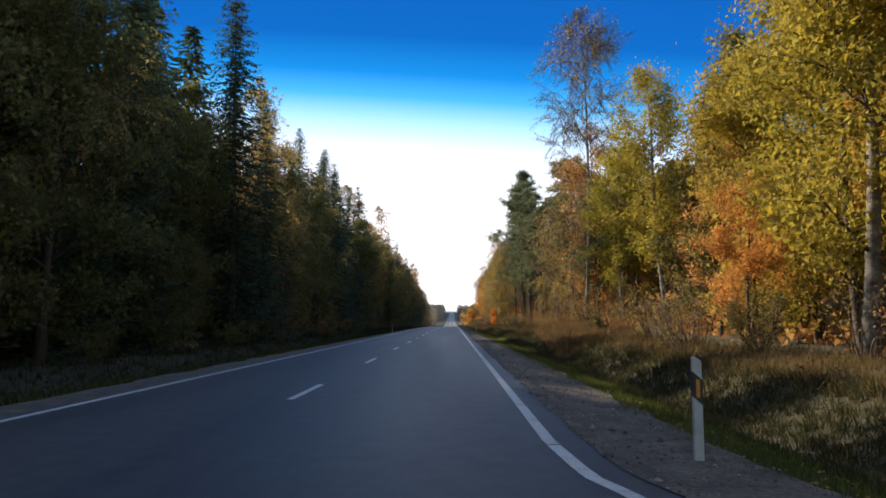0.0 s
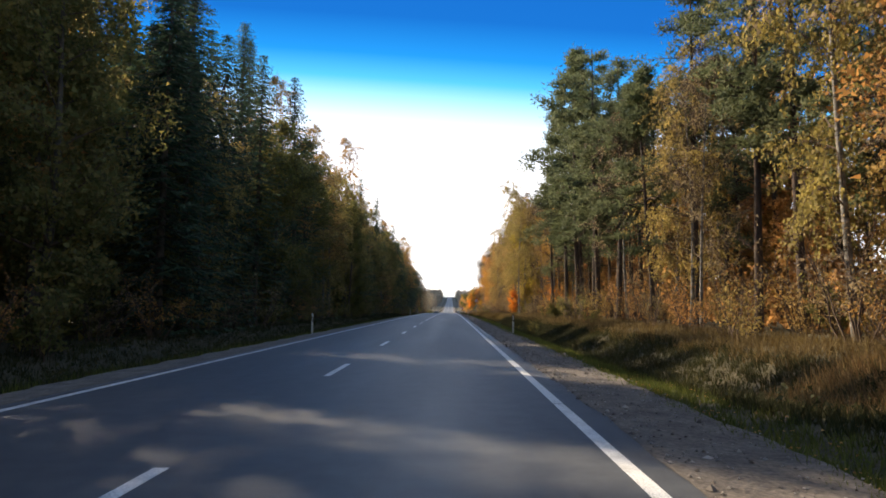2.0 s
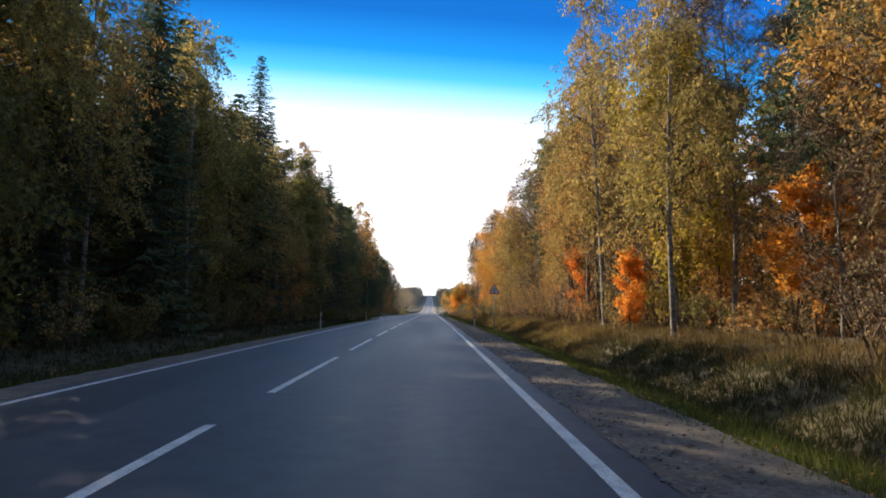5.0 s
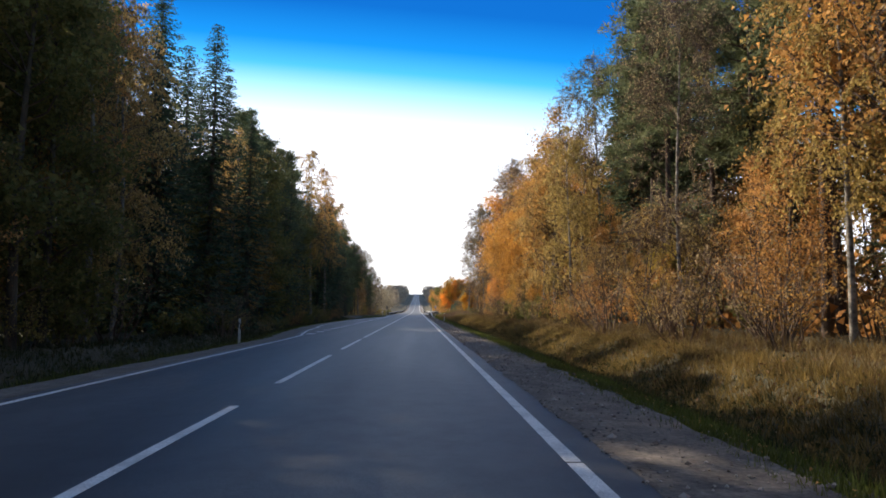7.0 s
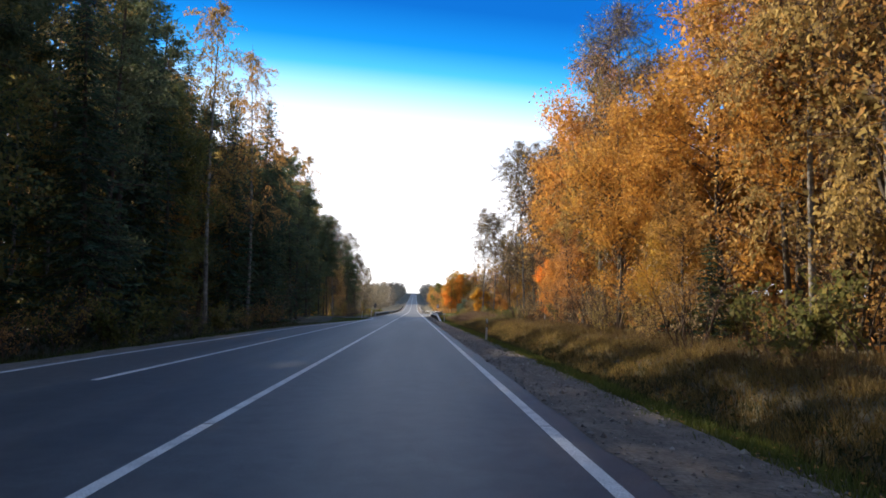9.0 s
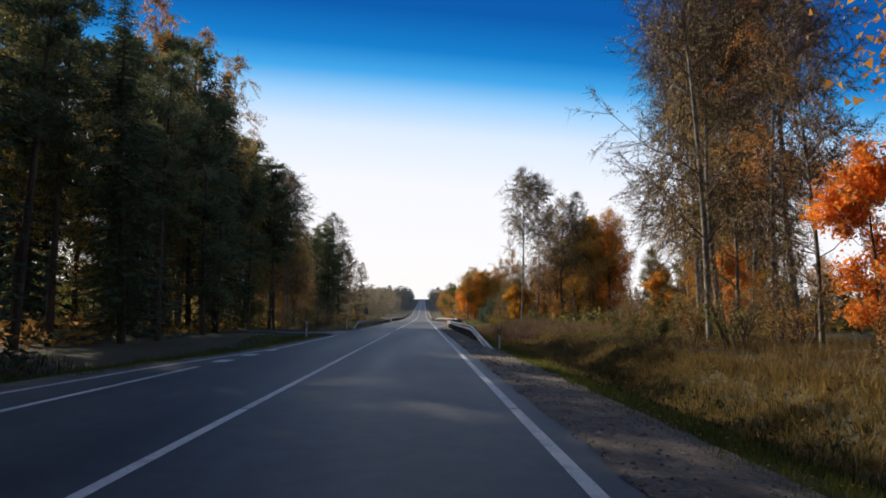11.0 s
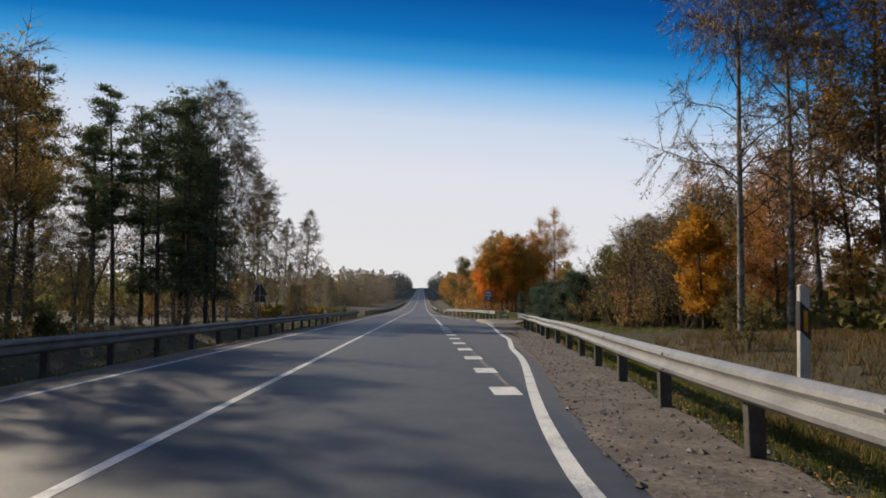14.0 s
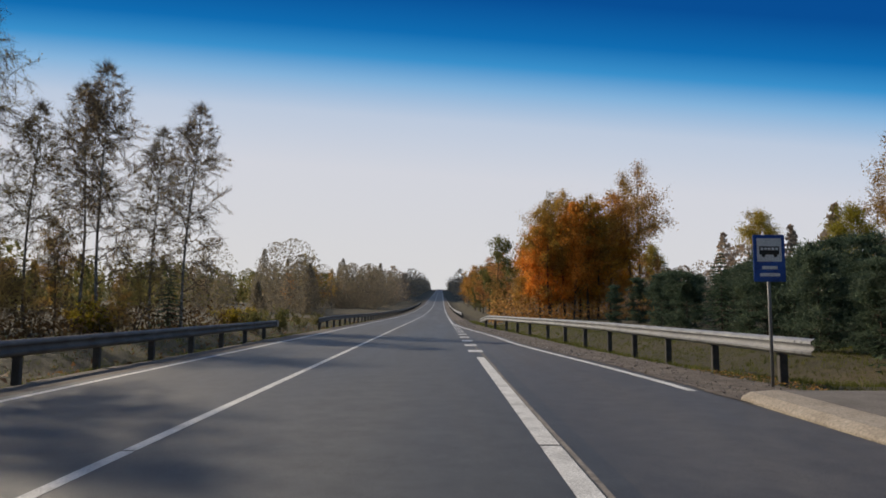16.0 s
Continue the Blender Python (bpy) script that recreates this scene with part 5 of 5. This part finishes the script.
def guard_rail(line, tops, toward, label, steel=ZINC):
    """A W-beam rail on posts. line: x at each y; tops: height of the beam's middle at each y; toward: the side of the road it faces."""
    y0, y1 = line[0][0], line[-1][0]
    thing = empty("guard_rail", Matrix.Translation((line[0][1], y0, road_z(y0))))
    tagged(thing, label, "guard rail")
    base = thing.matrix_basis.translation

    def place(y):
        return Vector((stepped(y, line), y, road_z(y) + stepped(y, tops))) - base

    n = max(1, round((y1 - y0) / 4.0))
    for i in range(n):
        a, b = y0 + (y1 - y0) * i / n, y0 + (y1 - y0) * (i + 1) / n + 0.12
        verts, faces = [], []
        cuts = [a, (a * 2 + b) / 3, (a + 2 * b) / 3, b]
        for c in cuts:
            p = place(min(c, y1))
            p.y = c - base.y
            lap = 0.003 if c == b else 0.0
            for off, sgn in ((0.0, 0), (0.006, 1)):
                for u, v in BEAM:
                    verts.append((p.x + toward * (u + lap - off), p.y, p.z + v))
        w = len(BEAM) * 2
        h = len(BEAM)
        for k in range(3):
            for j in range(h - 1):
                p = k * w + j
                faces.append((p, p + 1, p + w + 1, p + w))
                faces.append((p + h, p + w + h, p + w + h + 1, p + h + 1))
            for j in (0, h - 1):
                p = k * w + j
                faces.append((p, p + w, p + w + h, p + h))
        for p in (0, 3 * w):
            faces += [(p + j, p + j + h, p + j + h + 1, p + j + 1) for j in range(h - 1)]
        solid("rail_section", verts, faces, steel, thing)
        bm = bmesh.new()
        for dy in (-0.1, 0.1):
            for dz in (-0.09, 0.09):
                q = place(a + 0.35)
                bmesh.ops.create_icosphere(bm, subdivisions=1, radius=0.016,
                                           matrix=Matrix.Translation((q.x + toward * 0.083, q.y + dy, q.z + dz)))
        tagged(part("bolts", bm, POST_STEEL, thing), kind="stuff")
    y = y0 + 1.2
    while y < y1:
        q = place(y)
        top = stepped(y, tops)
        if top > 0.25:
            gx = q.x + base.x - toward * 0.12
            low = ground_z(gx, y) - base.z - 0.25
            x = q.x - toward * 0.12
            bm = boxed(x - 0.075, x + 0.075, q.y - 0.05, q.y + 0.05, low, q.z + 0.12, 0.006)
            post = part("post", bm, RAIL_POST, thing)
            part("spacer", boxed(min(q.x - toward * 0.07, q.x + toward * 0.02), max(q.x - toward * 0.07, q.x + toward * 0.02), q.y - 0.06, q.y + 0.06, q.z - 0.1, q.z + 0.1, 0.006), ZINC, post)
        y += 2.67
    q = place(y1)
    if tops[-1][1] > 0.4:
        part("end_cap", boxed(q.x - 0.02, q.x + 0.1 * toward if toward > 0 else q.x + 0.02, q.y - 0.02, q.y + 0.3, q.z - 0.15, q.z + 0.15, 0.01)
             if toward > 0 else boxed(q.x - 0.1, q.x + 0.02, q.y - 0.02, q.y + 0.3, q.z - 0.15, q.z + 0.15, 0.01), ZINC, thing, "rounded steel end piece")
    return thing


guard_rail([(266.8, 5.3), (269, 5.25), (277, 5.15), (311, 5.2), (331, 7.25), (338.5, 8.05), (347, 8.75)], [(266.8, -0.22), (269, 0.02), (277, 0.63), (347, 0.63)], -1,
           "galvanised steel guard rail along the shoulder before the bus bay")
guard_rail([(362.3, 9.0), (374, 8.7), (380, 8.15), (387, 7.1), (397, 5.7)], [(362.3, 0.66), (394, 0.66), (397, 0.4)], -1,
           "galvanised steel guard rail behind the bus stop")
guard_rail([(301, -4.2), (313, -4.9), (381, -4.9)], [(301, 0.05), (312.5, 0.54), (381, 0.54)], 1,
           "steel guard rail beside the opposite lane, backlit shade in its colour", SHADED_ZINC)
guard_rail([(391, -4.9), (600, -4.9)], [(391, 0.5), (396, 0.56), (600, 0.56)], 1, "long steel guard rail along the far road", SHADED_ZINC)
guard_rail([(430, 5.4), (600, 5.4)], [(430, 0.5), (435, 0.6), (600, 0.6)], -1, "long steel guard rail along the far road")


# ---- roadside posts and signs ----
def delineator(x, y, tilt, reflector, label, number=False, tall=1.0, arm=0.0, foot_z=0.0, dark_head=False):
    thing = empty("delineator_post", Matrix.Translation((x, y, ground_z(x, y) - 1.04 + 1.04 * tall)) @ Matrix.Rotation(radians(tilt), 4, "Y") @ Matrix.Rotation(radians(-tilt * 0.3), 4, "X") @ Matrix.Diagonal((0.75, 1, 1, 1)))
    tagged(thing, label, "delineator post", "white posts along the road")
    foot = foot_z if arm else -0.2 - 1.04 * (tall - 1)          # short and bracketed to a rail, or set in the ground
    head = 0.70 if dark_head else 1.0
    out = [(-0.06, foot), (0.06, foot), (0.058, head), (-0.03, head + 0.04), (-0.058, head + 0.03)]
    bm = prism(out, -0.02, 0.03)
    bmesh.ops.bevel(bm, geom=list(bm.edges), offset=0.006, segments=1, affect="EDGES")
    part("body", bm, PLASTIC, thing)
    if dark_head:                                               # a black hood with an upright pale reflector in it
        part("hood", prism([(-0.061, 0.66), (0.061, 0.64), (0.059, 1.0), (-0.03, 1.04), (-0.06, 1.03)], -0.024, 0.034), BLACK, thing, "black hood")
        part("reflector", prism([(-0.02, 0.74), (0.02, 0.74), (0.02, 0.95), (-0.02, 0.95)], -0.03, 0.04), reflector, thing, "upright pale reflector")
    else:
        part("band", prism([(-0.061, 0.66), (0.061, 0.58), (0.061, 0.82), (-0.061, 0.90)], -0.024, 0.034), BLACK, thing, "black slanting band")
        part("reflector", prism([(-0.022, 0.66), (0.022, 0.65), (0.022, 0.82), (-0.022, 0.83)], -0.03, 0.04), reflector, thing, "small upright reflector")
    if arm:
        part("bracket", boxed(-arm, 0.03, -0.03, 0.045, foot_z + 0.04, foot_z + 0.09, 0.004), POST_STEEL, thing, "steel bracket")
    if number:
        for z in (0.50, 0.56):
            part("mark", prism([(-0.02, z), (0.02, z), (0.02, z + 0.025), (-0.02, z + 0.025)], -0.026, -0.018), BLACK, thing)
    return thing


for x, y, tilt in [(5.05, 6.1, 1), (5.5, 226, 2), (5.6, 267.6, 1)]:
    delineator(x, y, tilt, AMBER, "white plastic post with black band and amber reflector")
for x, y, tilt in [(5.5, 76, 0.5), (5.27, 151.5, 1)]:
    delineator(x, y, tilt, PLASTIC, "white plastic post with black hood and pale reflector", True, dark_head=True)
delineator(5.48, 304, 1, PLASTIC, "short white post with black hood bracketed to the guard rail", True, (1.22 + road_z(304) - ground_z(5.48, 304)) / 1.04, 0.4, 0.3, True)
delineator(5.69, 313, 3, AMBER, "leaning white post with amber reflector bracketed to the guard rail", False, (1.47 + road_z(313) - ground_z(5.69, 313)) / 1.04, 0.5, 0.05)
for x, y, tilt in [(-4.6, 75, 0), (-4.6, 149.5, 1), (-4.9, 180, 0), (-4.6, 280, 0), (-5.0, 303, 1)]:
    delineator(x, y, tilt, PLASTIC, "white plastic post with black band beside the opposite lane")


def rounded_triangle(side, r=0.06, up=True):
    h = side * math.sqrt(3) / 2
    pts = []
    for i, (cx, cz, a0) in enumerate([(-side / 2, 0, 150), (side / 2, 0, -90), (0, h, 30)]):
        gx, gz = 0, h / 3
        d = Vector((gx - cx, gz - cz)).normalized() * (2 * r)
        for k in range(5):
            a = radians(a0 + k * 30)
            pts.append((cx + d.x + r * math.cos(a), cz + d.y + r * math.sin(a)))
    return pts


def triangle_sign(x, y, post_top, side, face, label, plate=False, back=POST_STEEL):
    """A warning triangle on a steel pole. face: -1 looks back along the road, 1 looks ahead."""
    gz = ground_z(x, y)
    thing = empty("warning_sign", Matrix.Translation((x, y, gz)) @ Matrix.Rotation(0 if face < 0 else math.pi, 4, "Z"))
    tagged(thing, label, "road sign")
    low = post_top - side * 0.75
    part("pole", rod(bmesh.new(), 0, 0.05, -0.3, post_top, 0.03), POST_STEEL, thing, smooth=True)

    def layer(name, k, y0, y1, mat, text=""):
        pts = [(px * k, low + side * 0.289 + (pz - side * 0.289) * k) for px, pz in rounded_triangle(side)]
        return part(name, prism(pts, y0, y1), mat, thing, text)

    layer("backing", 1.0, 0.0, 0.015, back, "grey metal back")
    layer("border", 0.985, -0.005, -0.001, RED, "red border")
    layer("field", 0.72, -0.009, -0.005, SIGN_WHITE, "white field")
    c = low + side * 0.06
    out = [(-0.035, c + 0.02), (0.035, c + 0.02), (0.035, c + 0.32), (0.0, c + 0.40), (-0.035, c + 0.32)]
    part("symbol", prism(out, -0.013, -0.009), BLACK, thing, "black junction symbol")
    part("symbol_arm", prism([(-0.15, c + 0.16), (-0.035, c + 0.19), (-0.035, c + 0.23), (-0.15, c + 0.20)], -0.013, -0.009), BLACK, thing)
    if plate:
        part("plate", boxed(-0.3, 0.3, 0.0, 0.015, low - 0.42, low - 0.04, 0.004), back, thing, "small plate below the triangle")
    for z in (low + 0.12, low + 0.45):
        part("clamp", boxed(-0.06, 0.06, 0.015, 0.09, z, z + 0.035, 0.004), POST_STEEL, thing)
    return thing


triangle_sign(6.73, 152.6, 2.9 + road_z(152.6) - ground_z(6.73, 152.6), 0.9, -1, "red-bordered triangular warning sign on a steel pole")
# its grey back takes the dark steel, so shade sits in the colour
triangle_sign(-7.0, 345, 2.62 + road_z(345) - ground_z(-7.0, 345), 0.9, 1, "grey back of a triangular sign, darkened for shade, with a plate", True, RAIL_POST)


def bus_stop_sign(x, y):
    thing = empty("bus_stop_sign", Matrix.Translation((x, y, ground_z(x, y))))
    tagged(thing, "blue bus stop sign with white panel on a thin pole", "bus stop sign")
    part("pole", rod(bmesh.new(), 0, 0.04, -0.3, 2.6, 0.028), POST_STEEL, thing, smooth=True)
    board = part("board", boxed(-0.27, 0.27, -0.012, 0.008, 1.83, 2.63, 0.005), BLUE, thing, "blue board")
    panel = part("panel", boxed(-0.21, 0.21, -0.018, -0.012, 2.17, 2.57, 0.003), SIGN_WHITE, board, "white panel")
    bm = boxed(-0.17, 0.17, -0.024, -0.018, 2.29, 2.43, 0.003)
    part("bus_symbol", bm, BLACK, board, "black bus pictogram")
    for i in range(5):
        part("bus_window", boxed(-0.15 + 0.062 * i, -0.105 + 0.062 * i, -0.028, -0.024, 2.365, 2.41), SIGN_WHITE, board)
    for sx in (-0.1, 0.1):
        bm = bmesh.new()
        bmesh.ops.create_cone(bm, cap_ends=True, segments=12, radius1=0.03, radius2=0.03, depth=0.006,
                              matrix=Matrix.Translation((sx, -0.021, 2.275)) @ Matrix.Rotation(math.pi / 2, 4, "X"))
        part("bus_wheel", bm, BLACK, board)
    for z, w in ((2.04, 0.13), (1.92, 0.17)):
        part("text_bar", boxed(-w, w, -0.016, -0.012, z, z + 0.055), SIGN_WHITE, board)
    return thing


bus_stop_sign(8.4, 362.5)
marker = empty("marker_pole", Matrix.Translation((6.7, 301.9, ground_z(6.7, 301.9))))
tagged(marker, "thin dark green pole with a small pale plate", "marker pole")
MARK_TOP = 2.4 + road_z(301.9) - ground_z(6.7, 301.9)
part("pole", rod(bmesh.new(), 0, 0, -0.3, MARK_TOP, 0.03), rough_mat("green_paint", (0.015, 0.03, 0.02), (0.025, 0.05, 0.03), (0.04, 0.07, 0.045), 3.0, 40.0, 0.6, 0.1, 0.002), marker, smooth=True)
part("plate", boxed(-0.015, 0.015, -0.05, 0.07, MARK_TOP - 0.2, MARK_TOP + 0.03, 0.004), PLASTIC, marker, "small pale plate")


def plate(points, z0, z1):
    """A slab with the given outline in plan."""
    bm = bmesh.new()
    low = [bm.verts.new((x, y, z0)) for x, y in points]
    top = [bm.verts.new((x, y, z1)) for x, y in points]
    bm.faces.new(low[::-1])
    bm.faces.new(top)
    for i in range(len(points)):
        j = (i + 1) % len(points)
        bm.faces.new((low[i], low[j], top[j], top[i]))
    bmesh.ops.recalc_face_normals(bm, faces=bm.faces)
    return bm


def bus_platform():
    """A raised waiting place with a broad sloping kerb of separate stones."""
    z = road_z(356)
    thing = empty("platform", Matrix.Translation((7.1, 351.0, z)))
    tagged(thing, "raised asphalt waiting place with a pale sloping concrete kerb", "bus platform", kind="structure")
    outline = [(0.612, 0.1), (1.85, -0.12), (2.4, 1.7), (2.98, 3.7), (3.0, 6.9), (2.3, 10.0), (0.612, 10.0)]
    part("slab", plate(outline, -0.3, 0.105), PLATFORM, thing, "worn grey asphalt surface")
    profile = [(0.02, -0.3), (0.6, -0.3), (0.6, 0.105), (0.5, 0.112), (0.16, 0.085), (0.05, 0.03), (0.02, 0.0)]
    for i in range(10):
        bm = prism([(x, v) for x, v in profile], i * 1.0 + 0.0015, i * 1.0 + 0.9985)
        if i == 0:                                            # the end stone runs out to the road
            for v in bm.verts:
                if v.co.y < 0.5:
                    v.co.x = v.co.x * 0.75
                    v.co.z = min(v.co.z, 0.03)
        part("kerb_stone", bm, CONCRETE, thing)
    ramp_end = [(0.6, 0.1, 0.1), (1.85, -0.12, 0.1), (2.1, -2.4, -0.06), (0.55, -2.2, -0.02)]
    solid("worn_end", ramp_end + [(x, y, -0.3) for x, y, _ in ramp_end],
          [(3, 2, 1, 0), (0, 1, 5, 4), (1, 2, 6, 5), (2, 3, 7, 6), (3, 0, 4, 7), (4, 5, 6, 7)], GRAVEL, thing, "gravel trodden up to the edge")
    back = outline[1:6]
    for (xa, ya), (xb, yb) in zip(back, back[1:]):
        w = Vector((yb - ya, xa - xb)).normalized() * 0.1
        part("border_stone", plate([(xa + 0.002, ya), (xb + 0.002, yb), (xb + w.x, yb + w.y), (xa + w.x, ya + w.y)], -0.3, 0.12), CONCRETE, thing)
    return thing


bus_platform()


def arch(bm, x, half, high, r=0.022):
    """A bent tube standing in the plane of y and z."""
    pts = [(x, -half, -0.02)] + [(x, -half * math.cos(radians(a)), high - half * 0.8 + half * 0.8 * math.sin(radians(a))) for a in range(0, 181, 20)] + [(x, half, -0.02)]
    rings = []
    for i, p in enumerate(pts):
        q0, q1 = Vector(pts[max(0, i - 1)]), Vector(pts[min(len(pts) - 1, i + 1)])
        t = (q1 - q0).normalized()
        n = Vector((1, 0, 0))
        b = t.cross(n)
        rings.append([bm.verts.new(Vector(p) + r * (math.cos(a) * n + math.sin(a) * b)) for a in [k * math.pi / 4 for k in range(8)]])
    for u, v in zip(rings, rings[1:]):
        for k in range(8):
            bm.faces.new((u[k], u[(k + 1) % 8], v[(k + 1) % 8], v[k]))
    return bm


def bench(x, y):
    """A bench that faces the road, with a bent tube as arm rest and legs at each end."""
    z = road_z(y) + 0.105
    thing = empty("bench", Matrix.Translation((x, y, z)) @ Matrix.Rotation(math.pi / 2, 4, "Z") @ Matrix.Rotation(radians(-1.5), 4, "Z"))
    tagged(thing, "bench of pale boards between two bent steel tube arm rests", "bench")
    for sx in (-0.69, 0.69):
        part("arm_rest", arch(bmesh.new(), sx, 0.29, 0.68), POST_STEEL, thing, "bent steel tube", smooth=True)
        part("cross_tube", boxed(sx - 0.015, sx + 0.015, -0.28, 0.28, 0.37, 0.40, 0.004), POST_STEEL, thing)
    for i in range(3):
        part("seat_board", boxed(-0.67, 0.67, -0.24 + 0.15 * i, -0.11 + 0.15 * i, 0.40, 0.435, 0.006), BENCH_WOOD, thing)
    part("back_board", boxed(-0.72, 0.72, -0.30, -0.265, 0.60, 0.80, 0.006), BENCH_WOOD, thing, "wide pale board")
    for sx in (-0.45, 0.45):
        part("back_post", boxed(sx - 0.02, sx + 0.02, -0.265, -0.225, 0.0, 0.78, 0.004), POST_STEEL, thing)
        part("leg", boxed(sx - 0.02, sx + 0.02, 0.12, 0.16, 0.0, 0.40, 0.004), POST_STEEL, thing)
    return thing


def litter_bin(x, y):
    z = road_z(y) + 0.105
    thing = empty("litter_bin", Matrix.Translation((x, y, z)) @ Matrix.Rotation(math.pi / 2, 4, "Z"))
    tagged(thing, "dark litter bin hung in a bent steel tube beside the bench", "litter bin")
    part("frame", arch(bmesh.new(), 0.0, 0.24, 0.78), POST_STEEL, thing, "bent steel tube", smooth=True)
    bm = bmesh.new()
    bmesh.ops.create_cone(bm, cap_ends=False, segments=20, radius1=0.15, radius2=0.17, depth=0.5, matrix=Matrix.Translation((0, 0, 0.38)))
    bmesh.ops.create_cone(bm, cap_ends=False, segments=20, radius1=0.14, radius2=0.16, depth=0.49, matrix=Matrix.Translation((0, 0, 0.385)))
    bmesh.ops.create_circle(bm, cap_ends=True, segments=20, radius=0.15, matrix=Matrix.Translation((0, 0, 0.13)))
    part("bucket", bm, RAIL_POST, thing, "dark metal bucket", smooth=True)
    bm = bmesh.new()
    bmesh.ops.create_cone(bm, cap_ends=True, segments=20, radius1=0.178, radius2=0.174, depth=0.03, matrix=Matrix.Translation((0, 0, 0.63)))
    part("rim", bm, POST_STEEL, thing)
    return thing


bench(9.17, 358.06)
litter_bin(9.15, 359.5)
